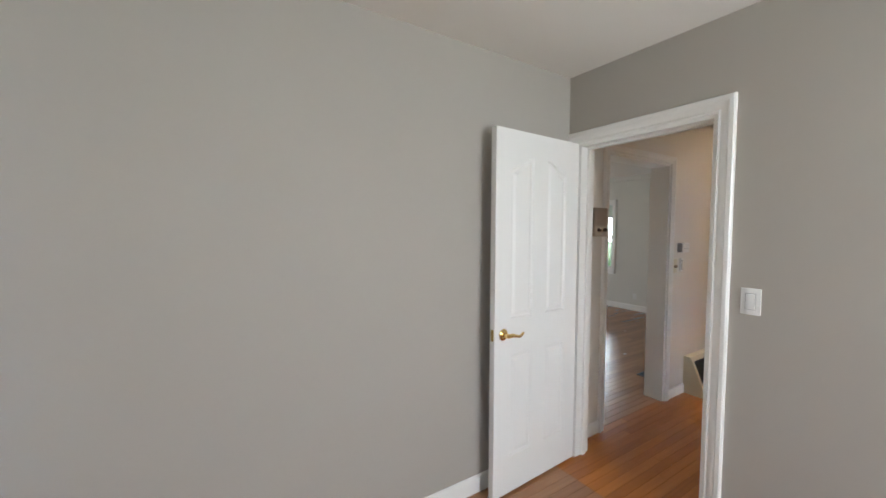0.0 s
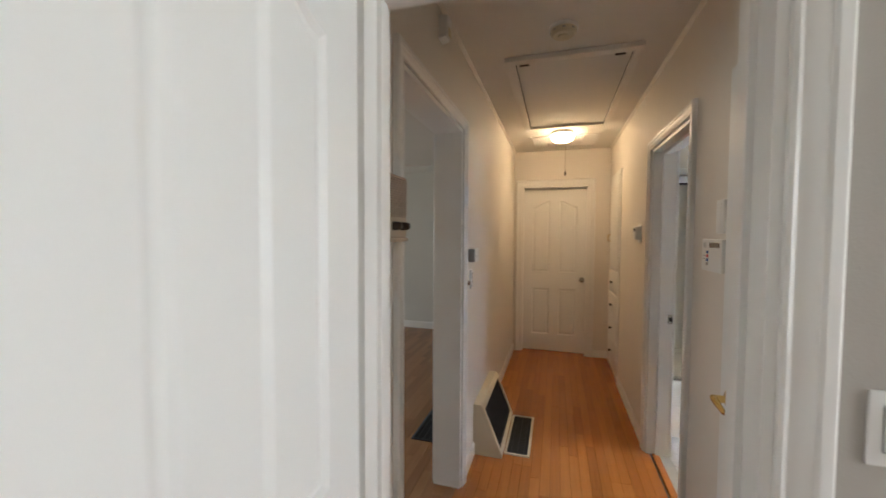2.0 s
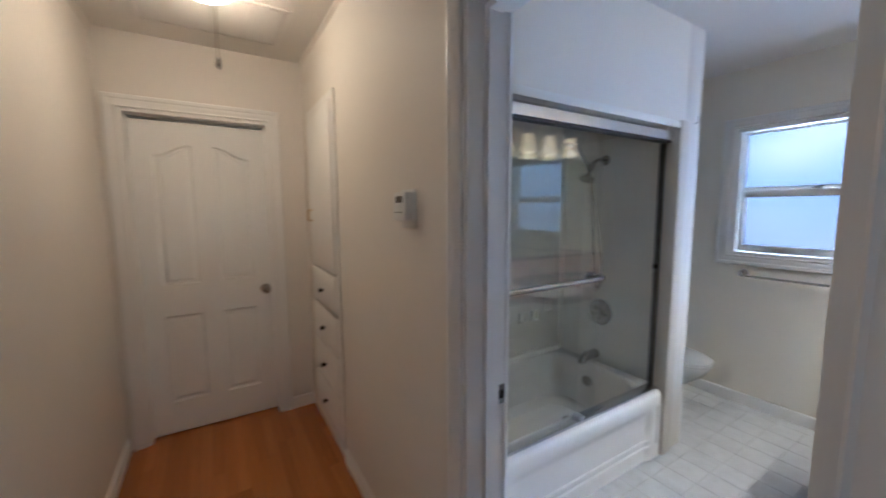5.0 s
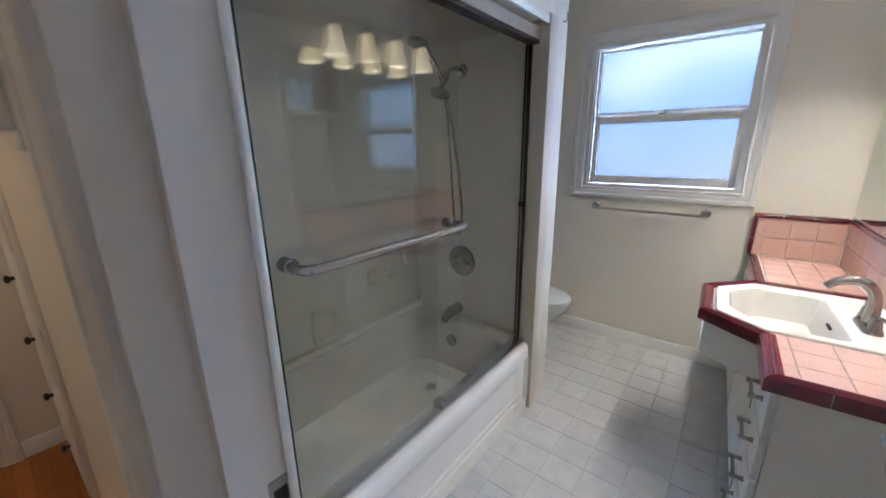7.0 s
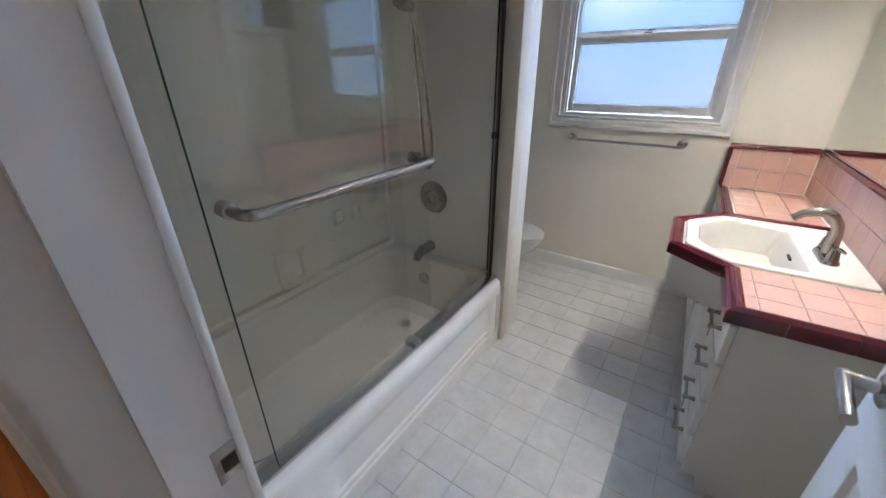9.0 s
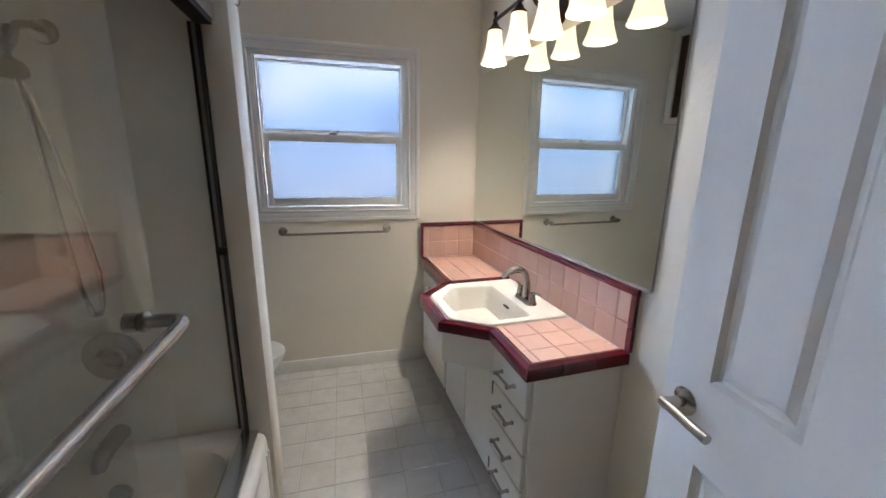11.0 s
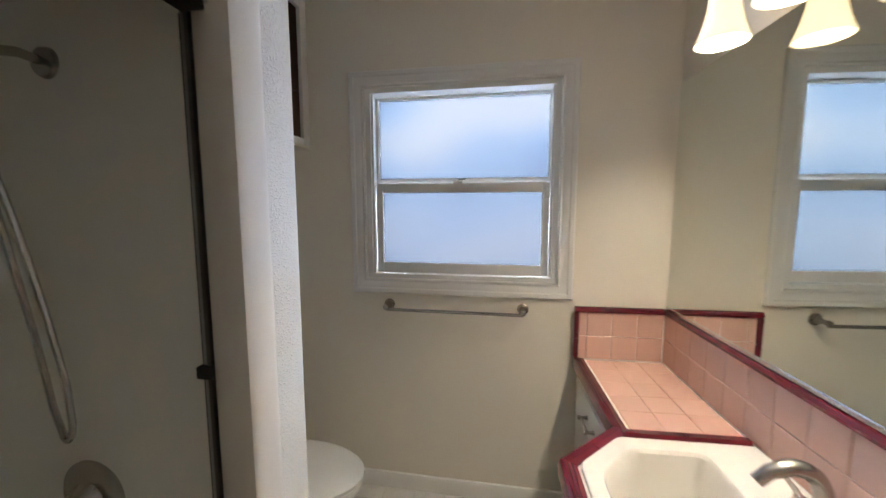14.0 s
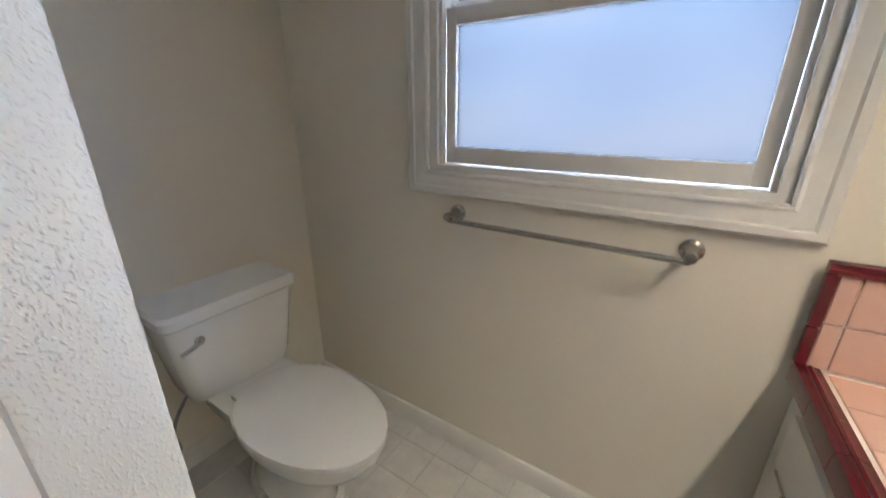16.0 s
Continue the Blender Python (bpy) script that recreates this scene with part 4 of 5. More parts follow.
prism(bm, [(0.0, 0.0), (-0.190, 0.0), (-0.190, 0.016), (-0.180, 0.040), (0.0, 0.040)], "x", -0.283, 0.283)
part("housing", bm, M_IVORY, s)
part("mesh_backing", prism(bmesh.new(), [(-0.168, 0.040), (-0.060, 0.30), (-0.050, 0.30), (-0.158, 0.040)], "x", -0.283, 0.283), M_DARKMETAL, s)
for i in range(30):
    x = -0.275 + i * 0.019
    part("grille_bar", prism(bmesh.new(), [(-0.1745, 0.040), (-0.0685, 0.298), (-0.064, 0.298), (-0.170, 0.040)], "x", x - 0.0015, x + 0.0015), M_DARKMETAL, s)
for i in range(10):
    f = (i + 0.5) / 10
    y, z = -0.172 + 0.106 * f, 0.040 + 0.258 * f
    part("grille_wire", rod(bmesh.new(), (-0.283, y, z), (0.283, y, z), 0.0016, 6), M_DARKMETAL, s)

# attic hatch
s = thing("attic_hatch", "painted attic ladder hatch with a flat moulded frame", "hatch", pose(0, 0, 2.46))
bm = bmesh.new()
x0, x1, y0, y1 = 3.245, 4.705, 0.305, 1.035
for a in ((x0, x1, y0, y0 + 0.040), (x0, x1, y1 - 0.056, y1), (x0, x0 + 0.055, y0 + 0.040, y1 - 0.056), (x1 - 0.036, x1, y0 + 0.040, y1 - 0.056)):
    box(bm, *a, -0.026, 0.0, bevel=0.003)
part("hatch_frame", bm, M_CEIL, s)
part("hatch_panel", boxes((x0 + 0.060, x1 - 0.041, y0 + 0.045, y1 - 0.061, -0.010, 0), bevel=0.002), M_CEIL, s)
part("shadow_gap", boxes((x0 + 0.050, x1 - 0.030, y0 + 0.035, y1 - 0.050, -0.0035, -0.0005)), M_BLACK, s)
for y in (0.385, 0.90):
    part("hinge", boxes((x0 + 0.066, x0 + 0.092, y, y + 0.055, -0.022, -0.012), bevel=0.002), M_BRONZE, s)
s = thing("pull_chain", "thin pull cord with a small dark tassel weight", "pull cord", pose(4.672, 0.664, 2.46))
part("cord", rod(bmesh.new(), (0, 0, 0), (0, 0, -0.43), 0.0018, 6), M_TAN, s)
part("weight", lathe(bmesh.new(), [(0.002, -0.425), (0.006, -0.435), (0.008, -0.455), (0.004, -0.468), (0, -0.469)], cap1=False, n=12), M_BRONZE, s)
part("eyelet", lathe(bmesh.new(), [(0.006, 0.0), (0.006, -0.006), (0.003, -0.008)], n=10), M_BRASS, s)

# ceiling lamp
s = thing("ceiling_lamp", "lit flush ceiling lamp with a white glass dome", "ceiling lamp", pose(4.93, 0.690, 2.46))
part("canopy", lathe(bmesh.new(), [(0.098, 0), (0.104, -0.012), (0.104, -0.034), (0.096, -0.040)]), M_PLASTIC, s)
part("dome", lathe(bmesh.new(), [(0.098, -0.036), (0.109, -0.046), (0.109, -0.060), (0.094, -0.084), (0.063, -0.101), (0.030, -0.109), (0, -0.111)], n=32, cap1=False), M_DOME, s, "glowing white glass dome")
part("finial", lathe(bmesh.new(), [(0.010, -0.113), (0.012, -0.118), (0.006, -0.126), (0, -0.127)], n=12, cap1=False), M_PLASTIC, s)

# return air grille in the hall ceiling
s = thing("return_vent", "painted louvred return air grille in the ceiling", "ceiling vent", pose(0, 0, 2.46))
x0, x1, y0, y1 = 5.075, 5.56, 0.310, 1.010
part("frame", boxes((x0, x1, y0, y0 + 0.03, -0.010, 0), (x0, x1, y1 - 0.03, y1, -0.010, 0), (x0, x0 + 0.03, y0 + 0.03, y1 - 0.03, -0.010, 0), (x1 - 0.03, x1, y0 + 0.03, y1 - 0.03, -0.010, 0), bevel=0.002), M_CEIL, s)
part("backing", boxes((x0 + 0.03, x1 - 0.03, y0 + 0.03, y1 - 0.03, -0.0012, -0.0004)), M_DARKMETAL, s)
for i in range(22):
    x = x0 + 0.04 + i * 0.0195
    part("slat", prism(bmesh.new(), [(x, -0.001), (x + 0.012, -0.010), (x + 0.0135, -0.010), (x + 0.0015, -0.001)], "y", y0 + 0.03, y1 - 0.03), M_CEIL, s)
for i in range(1, 4):
    y = y0 + (y1 - y0) * i / 4
    part("cross_bar", boxes((x0 + 0.03, x1 - 0.03, y - 0.004, y + 0.004, -0.0115, -0.001)), M_CEIL, s)

# linen cupboard in the hall wall
s = thing("linen_cupboard", "built-in white linen cupboard, tall door over four drawers", "cupboard", pose(0, HR, 0))
X0, X1 = 4.985, 5.615
part("face_frame", boxes((X0, X0 + 0.045, 0, 0.014, 0.07, 2.09), (X1 - 0.045, X1, 0, 0.014, 0.07, 2.09), (X0 + 0.045, X1 - 0.045, 0, 0.014, 2.045, 2.09), (X0 + 0.045, X1 - 0.045, 0, 0.014, 0.07, 0.115), bevel=0.003), M_TRIM, s)
# flat grey sheet, its colour stands for shade between door and drawers
part("gap_shade_sheet", boxes((X0 + 0.045, X1 - 0.045, 0.0005, 0.002, 0.115, 2.045)), M_GREYPLASTIC, s)
dr = part("cupboard_door", boxes((X0 + 0.050, X1 - 0.050, 0.002, 0.022, 1.095, 2.038), bevel=0.004), M_TRIM, s)
bm = tube(bmesh.new(), [(5.515, 0.022, 1.385), (5.515, 0.048, 1.388), (5.515, 0.050, 1.42), (5.515, 0.048, 1.452), (5.515, 0.022, 1.455)], 0.005)
part("pull", bm, M_BRASS, dr)
for i in range(4):
    z = 0.852 - i * 0.240
    d = part("drawer", rings(bmesh.new(), [[(X0 + 0.050, 0.002, z), (X1 - 0.050, 0.002, z), (X1 - 0.050, 0.002, z + 0.228), (X0 + 0.050, 0.002, z + 0.228)], [(X0 + 0.050, 0.016, z), (X1 - 0.050, 0.016, z), (X1 - 0.050, 0.016, z + 0.228), (X0 + 0.050, 0.016, z + 0.228)], [(X0 + 0.066, 0.024, z + 0.016), (X1 - 0.066, 0.024, z + 0.016), (X1 - 0.066, 0.024, z + 0.212), (X0 + 0.066, 0.024, z + 0.212)]]), M_TRIM, s)
    part("knob", lathe(bmesh.new(), [(0.007, 0), (0.007, 0.010), (0.015, 0.016), (0.015, 0.022), (0.008, 0.027), (0, 0.027)], pose(5.300, 0.024, z + 0.108, -90, 0, 0), cap1=False, n=14), M_BRONZE, d)

# ---- living room fittings ----
s = thing("wall_outlet", "white phone outlet box low on the living room wall", "outlet", pose(6.45, 3.44, 0.26, 0, 0, 90))
part("plate", boxes((-0.036, 0.036, -0.006, 0, -0.058, 0.058), bevel=0.002), M_PLASTIC, s)
part("plug", boxes((-0.024, 0.020, -0.044, -0.004, -0.03, 0.052), bevel=0.006), M_GREYPLASTIC, s)
s = thing("supply_vent", "dark slotted supply vent in the living room ceiling", "ceiling vent", pose(5.99, 4.48, 2.47))
part("frame", boxes((-0.07, 0.07, -0.16, -0.145, -0.006, 0), (-0.07, 0.07, 0.145, 0.16, -0.006, 0), (-0.07, -0.055, -0.145, 0.145, -0.006, 0), (0.055, 0.07, -0.145, 0.145, -0.006, 0)), M_CEIL, s)
part("well", boxes((-0.055, 0.055, -0.145, 0.145, -0.0012, -0.0004)), M_BLACK, s)
for i in range(6):
    part("slat", boxes((-0.046 + i * 0.018, -0.042 + i * 0.018, -0.145, 0.145, -0.007, -0.001)), M_DARKMETAL, s)

# ---- bathtub and shower ----
TX0, TX1, TY0, TY1, RIM = 4.085, 4.868, -1.498, -0.008, 0.400


def rounded(x0, x1, y0, y1, r, z, n=6):
    pts = []
    for cx, cy, a0 in ((x1 - r, y1 - r, 0), (x0 + r, y1 - r, 90), (x0 + r, y0 + r, 180), (x1 - r, y0 + r, 270)):
        for i in range(n + 1):
            a = radians(a0 + 90 * i / n)
            pts.append((cx + r * math.cos(a), cy + r * math.sin(a), z))
    return pts


tub = thing("bathtub", "glossy almond-white bathtub with a panelled apron", "bathtub")
bm = bmesh.new()
rings(bm, [rounded(TX0 + 0.02, TX1, TY0, TY1, 0.01, 0.02), rounded(TX0 + 0.02, TX1, TY0, TY1, 0.01, RIM - 0.06), rounded(TX0 + 0.004, TX1, TY0, TY1, 0.012, RIM - 0.045), rounded(TX0, TX1, TY0, TY1, 0.014, RIM - 0.02), rounded(TX0 + 0.012, TX1 - 0.004, TY0 + 0.004, TY1 - 0.004, 0.02, RIM),
           rounded(TX0 + 0.075, TX1 - 0.055, TY0 + 0.075, TY1 - 0.08, 0.10, RIM), rounded(TX0 + 0.088, TX1 - 0.068, TY0 + 0.088, TY1 - 0.10, 0.11, RIM - 0.02), rounded(TX0 + 0.12, TX1 - 0.10, TY0 + 0.13, TY1 - 0.26, 0.12, 0.12), rounded(TX0 + 0.17, TX1 - 0.15, TY0 + 0.19, TY1 - 0.34, 0.10, 0.075)])
part("basin", bm, M_BISQUE, tub)


def apron_skin():
    """The moulded front: a rolled rim, a shallow panel with soft ends between flush blocks, two ribs along its foot."""
    rim = [(0.040, RIM + 0.001), (0.010, RIM), (-0.004, RIM - 0.004), (-0.013, RIM - 0.013), (-0.018, RIM - 0.028)]
    levels = [(0.350, -0.020, -0.020), (0.325, -0.021, -0.019), (0.305, -0.021, -0.015), (0.288, -0.021, -0.010), (0.270, -0.021, -0.007), (0.200, -0.021, -0.005), (0.132, -0.021, -0.004), (0.126, -0.021, -0.010), (0.116, -0.021, -0.011), (0.109, -0.021, -0.005),
              (0.092, -0.021, -0.005), (0.086, -0.021, -0.012), (0.074, -0.021, -0.013), (0.067, -0.021, -0.007), (0.040, -0.021, -0.008), (0.0, -0.021, -0.008)]
    y0, y1, a, b = TY0 + 0.004, TY1, TY0 + 0.125, TY1 - 0.235
    ys = sorted({y0, y1, *[a + 0.07 * k / 6 for k in range(7)], *[b - 0.11 * k / 8 for k in range(9)], *[a + 0.07 + (b - a - 0.18) * k / 6 for k in range(7)]})
    ease = lambda f: f * f * (3 - 2 * f) if 0 < f < 1 else float(f >= 1)
    loops = []
    for y in ys:
        f = min(ease((y - a) / 0.07), ease((b - y) / 0.11))
        loop = [(TX0 + x, y, z) for x, z in rim] + [(TX0 + p + (q - p) * f, y, z) for z, p, q in levels] + [(TX0 + 0.040, y, 0.0)]
        loops.append(loop)
    return rings(bmesh.new(), loops)


ap = part("apron", apron_skin(), M_BISQUE, tub)
for i in range(3):
    y = TY0 + 0.030 + i * 0.026
    part("flute", boxes((TX0 - 0.027, TX0 - 0.012, y, y + 0.012, 0.09, RIM - 0.075), bevel=0.004), M_BISQUE, ap)
part("overflow_plate", lathe(bmesh.new(), [(0.036, 0), (0.036, 0.006), (0.028, 0.012), (0, 0.013)], pose(4.53, TY0 + 0.105, 0.285, -90, 0, 0), cap1=False), M_NICKEL, tub)
part("drain", lathe(bmesh.new(), [(0.03, 0), (0.028, 0.005), (0, 0.006)], pose(4.53, TY0 + 0.30, 0.0755), cap1=False), M_NICKEL, tub)

sur = thing("tub_surround", "almond moulded wall panels around the tub", "tub surround")
part("back_panel", boxes((4.870, 4.905, -1.500, -0.0063, RIM - 0.01, 1.90), bevel=0.004), M_SURROUND, sur)
part("end_panel", boxes((4.13, 4.870, -1.515, -1.500, RIM - 0.01, 1.90)), M_SURROUND, sur)
part("end_panel", boxes((4.13, 4.870, -0.020, -0.0062, RIM - 0.01, 1.90)), M_SURROUND, sur)
part("corner_seam", boxes((4.845, 4.872, -1.502, -1.475, RIM, 1.88), bevel=0.008), M_SURROUND, sur)
part("ledge", boxes((4.83, 4.872, -1.475, -0.0205, RIM - 0.004, RIM + 0.035), bevel=0.012), M_SURROUND, sur)


def soap_dish(y, z, w, h, parent):
    """A moulded dish: a raised rounded frame about a hollow, with a lip under it."""
    def loop(k, x, r):
        return [(x, a, b) for a, b, _ in rounded(y - w * k, y + w * k, z - h * k, z + h * k, r, 0, 5)]
    d = part("soap_dish", rings(bmesh.new(), [loop(1.0, 4.872, w * 0.30), loop(0.97, 4.852, w * 0.30), loop(0.90, 4.846, w * 0.28), loop(0.66, 4.848, w * 0.24), loop(0.58, 4.866, w * 0.20)], cap0=False), M_SURROUND, parent)
    part("dish_lip", boxes((4.826, 4.850, y - w * 0.62, y + w * 0.62, z - h * 0.72, z - h * 0.52), bevel=0.006), M_SURROUND, d)


for y, z, w, h in ((-0.785, 0.530, 0.078, 0.098), (-1.10, 0.69, 0.032, 0.042), (-1.22, 0.69, 0.032, 0.042), (-1.36, 0.75, 0.028, 0.05)):
    soap_dish(y, z, w, h, sur)

# post and trim at the tub's open end
setting("trim_tub_post", boxes((4.040, 4.128, -1.545, -1.444, 0.0, 1.93), bevel=0.024), M_POST, "rounded almond trim post at the tub's end", "trim")
setting("trim_tub_head", boxes((4.048, 4.062, -1.444, -0.0063, 1.882, 1.918), bevel=0.004), M_SURROUND, "almond trim strip above the tub opening", "trim")
bm = bmesh.new()
tube(bm, [(4.055, -1.60, 1.925), (4.05, -1.62, 1.925), (4.045, -1.622, 1.94), (4.045, -1.622, 1.965)], 0.0025, 6)
solid("wall_hook", bm, M_NICKEL, "tiny wire hook beside the tub header", "hook")

sd = thing("shower_door", "sliding glass shower doors in a brushed aluminium frame", "shower door")
bm = bmesh.new()
prism(bm, [(4.082, 1.822), (4.142, 1.822), (4.142, 1.868), (4.132, 1.880), (4.094, 1.880), (4.080, 1.866)], "y", -1.444, -0.0063)
part("header_rail", bm, M_CHROME, sd)
part("header_shadow_strip", boxes((4.090, 4.136, -1.444, -0.0063, 1.812, 1.823)), M_BRONZE, sd)
part("sill_track", boxes((4.090, 4.150, -1.500, -0.0205, RIM, RIM + 0.016), bevel=0.004), M_CHROME, sd)
part("wall_jamb", boxes((4.129, 4.150, -1.5005, -1.450, RIM + 0.016, 1.822), bevel=0.004), M_DULLMETAL, sd)
part("jamb_gasket", boxes((4.1285, 4.138, -1.5005, -1.446, RIM + 0.016, 1.822), bevel=0.002), M_JAMB, sd)
part("wall_jamb", boxes((4.100, 4.140, -0.034, -0.0205, RIM + 0.016, 1.822), bevel=0.003), M_CHROME, sd)
part("jamb_lip", boxes((4.150, 4.163, -1.4995, -1.462, RIM + 0.016, 1.822), bevel=0.002), M_BRONZE, sd)
part("bumper", boxes((4.124, 4.156, -1.478, -1.436, 1.108, 1.134), bevel=0.004), M_BLACK, sd)
g = part("glass_panel", boxes((4.103, 4.109, -0.884, -0.172, RIM + 0.018, 1.826)), M_SHOWERGLASS, sd)
g2 = part("glass_panel", boxes((4.130, 4.136, -0.780, -0.036, RIM + 0.018, 1.826)), M_SHOWERGLASS, sd)
g.visible_shadow = g2.visible_shadow = False
part("glass_edge", boxes((4.1028, 4.1092, -0.1720, -0.1706, RIM + 0.018, 1.820)), M_GLASSEDGE, g)
BZ = 1.134
tb = part("towel_bar", tube(bmesh.new(), [(4.103, -0.218, BZ)] + arc((4.065, -0.215, BZ), (4.030, -0.215, BZ), (4.030, -0.262, BZ)) + arc((4.030, -0.780, BZ), (4.030, -0.825, BZ), (4.062, -0.825, BZ)) + [(4.103, -0.826, BZ)], 0.0125, 14), M_NICKEL, g)
for y in (-0.218, -0.826):
    part("standoff", lathe(bmesh.new(), [(0.019, 0), (0.019, 0.008), (0.013, 0.010)], pose(4.103, y, BZ, 0, -90, 0), n=16), M_NICKEL, tb)
    part("inner_knob", lathe(bmesh.new(), [(0.016, 0), (0.018, 0.02), (0.010, 0.024)], pose(4.109, y, BZ, 0, 90, 0), n=16), M_NICKEL, tb)
part("centre_guide", boxes((4.095, 4.145, -0.80, -0.76, RIM + 0.016, RIM + 0.03), bevel=0.003), M_GREYPLASTIC, sd)

YW = -1.500
s = thing("shower_valve", "round nickel shower valve with a lever handle", "shower valve", pose(4.53, YW, 0.752, -90, 0, 0))
part("escutcheon", lathe(bmesh.new(), [(0.090, 0), (0.090, 0.004), (0.078, 0.012), (0.045, 0.016), (0.040, 0.022), (0.030, 0.05), (0.028, 0.062), (0, 0.064)], cap1=False, n=32), M_NICKEL, s)
part("handle", tube(bmesh.new(), [(0, 0, 0.055), (-0.02, 0.01, 0.062), (-0.055, 0.028, 0.060)], [0.014, 0.010, 0.007]), M_NICKEL, s)
s = thing("tub_spout", "short nickel tub spout", "tub spout", pose(4.555, YW, 0.452))
part("spout", tube(bmesh.new(), [(0, 0, 0), (0, 0.05, 0), (0, 0.10, -0.003), (0, 0.135, -0.020), (0, 0.142, -0.042)], [0.032, 0.030, 0.027, 0.024, 0.020], 16), M_NICKEL, s)
part("diverter", rod(bmesh.new(), (0, 0.11, 0.02), (0, 0.11, 0.045), 0.005), M_NICKEL, s)
s = thing("hand_shower", "nickel shower arm with fixed head, hand shower and hose", "shower", pose(4.535, YW, 1.768))
part("flange", lathe(bmesh.new(), [(0.034, 0), (0.030, 0.010), (0.014, 0.016)], pose(0, 0, 0, -90, 0, 0)), M_NICKEL, s)
part("arm", tube(bmesh.new(), [(0, 0, 0), (0, 0.05, 0.004), (0, 0.10, -0.010), (0, 0.14, -0.045)], 0.010, 12), M_NICKEL, s)
part("bracket", lathe(bmesh.new(), [(0.016, -0.025), (0.020, 0), (0.016, 0.03)], pose(0, 0.145, -0.055, 30, 0, 0)), M_NICKEL, s)
part("fixed_head", lathe(bmesh.new(), [(0.010, 0.0), (0.016, -0.02), (0.046, -0.040), (0.048, -0.052), (0, -0.054)], pose(0, 0.160, -0.085, 25, 0, 0), cap1=False), M_NICKEL, s)
part("wand", tube(bmesh.new(), [(0.0, 0.16, -0.07), (0, 0.22, 0.0), (0.0, 0.28, 0.055), (0, 0.32, 0.075)], [0.011, 0.012, 0.014, 0.018], 12), M_NICKEL, s)
part("spray_face", lathe(bmesh.new(), [(0.020, 0.012), (0.046, 0.0), (0.046, -0.012), (0, -0.016)], pose(0, 0.335, 0.072, 15, 0, 0), cap1=False), M_NICKEL, s)
hose = [(0.0, 0.15, -0.10)] + arc((0.0, 0.13, -0.20), (0.02, 0.06, -0.60), (0.015, 0.05, -0.76), 10) + arc((0.0, 0.045, -0.84), (-0.02, 0.045, -0.86), (-0.035, 0.05, -0.80), 6) + arc((-0.045, 0.06, -0.70), (-0.03, 0.10, -0.30), (0.005, 0.145, -0.10), 10)
part("hose", tube(bmesh.new(), hose, 0.007, 8), M_NICKEL, s, "ribbed metal hose")

# ---- toilet ----
t = thing("toilet", "white two-piece toilet with its lid down", "toilet", pose(0, -2.092, 0) @ Matrix.Diagonal((1, 1, 0.972, 1)))


def oval(cx, a, b, z, n=28, flat=0.0):
    """An egg-shaped ring: a along x towards the front (-x), b across."""
    pts = []
    for i in range(n):
        u = 2 * math.pi * i / n
        c, s_ = math.cos(u), math.sin(u)
        ax = a if c < 0 else a * (1 - flat)
        pts.append((cx + ax * c, b * s_, z))
    return pts


def rrect(x0, x1, w, r, z, n=5):
    return [(p[0], p[1], z) for p in rounded(x0, x1, -w, w, r, z, n)]


part("tank", rings(bmesh.new(), [rrect(4.715, 4.895, 0.175, 0.045, 0.385), rrect(4.705, 4.897, 0.185, 0.05, 0.42), rrect(4.692, 4.899, 0.205, 0.045, 0.58), rrect(4.685, 4.899, 0.215, 0.04, 0.695)]), M_PORCELAIN, t)
part("tank_lid", rings(bmesh.new(), [rrect(4.680, 4.900, 0.222, 0.035, 0.694), rrect(4.672, 4.902, 0.230, 0.035, 0.704), rrect(4.672, 4.902, 0.230, 0.035, 0.732), rrect(4.682, 4.898, 0.220, 0.035, 0.744)]), M_PORCELAIN, t)
fl = part("flush_lever", lathe(bmesh.new(), [(0.016, 0), (0.016, 0.006), (0.010, 0.012)], pose(4.690, 0.135, 0.632, 0, -90, 0), n=16), M_CHROME, t)
part("lever_arm", tube(bmesh.new(), [(4.678, 0.135, 0.632), (4.670, 0.155, 0.629), (4.668, 0.20, 0.618)], [0.006, 0.008, 0.007]), M_CHROME, fl)
part("bowl", rings(bmesh.new(), [oval(4.52, 0.20, 0.105, 0.0), oval(4.52, 0.20, 0.105, 0.02), oval(4.50, 0.19, 0.092, 0.10), oval(4.47, 0.22, 0.110, 0.20), oval(4.42, 0.285, 0.160, 0.30), oval(4.400, 0.305, 0.180, 0.36), oval(4.400, 0.305, 0.180, 0.385)]), M_PORCELAIN, t)
part("deck", rings(bmesh.new(), [rrect(4.58, 4.86, 0.10, 0.04, 0.24), rrect(4.56, 4.87, 0.125, 0.04, 0.33), rrect(4.55, 4.885, 0.145, 0.04, 0.388)]), M_PORCELAIN, t)
part("seat", rings(bmesh.new(), [oval(4.395, 0.307, 0.182, 0.386, flat=0.25), oval(4.395, 0.313, 0.187, 0.390, flat=0.25), oval(4.395, 0.313, 0.187, 0.402, flat=0.25)]), M_PORCELAIN, t)
part("lid", rings(bmesh.new(), [oval(4.395, 0.310, 0.186, 0.404, flat=0.22), oval(4.395, 0.317, 0.190, 0.408, flat=0.22), oval(4.395, 0.315, 0.188, 0.420, flat=0.22), oval(4.395, 0.290, 0.170, 0.427, flat=0.22)]), M_PORCELAIN, t)
for y in (-0.075, 0.075):
    part("hinge_cap", boxes((4.615, 4.655, y - 0.025, y + 0.025, 0.388, 0.408), bevel=0.006), M_PORCELAIN, t)
part("floor_flange", rings(bmesh.new(), [oval(4.52, 0.225, 0.125, 0.0), oval(4.52, 0.215, 0.118, 0.018)]), M_PORCELAIN, t)
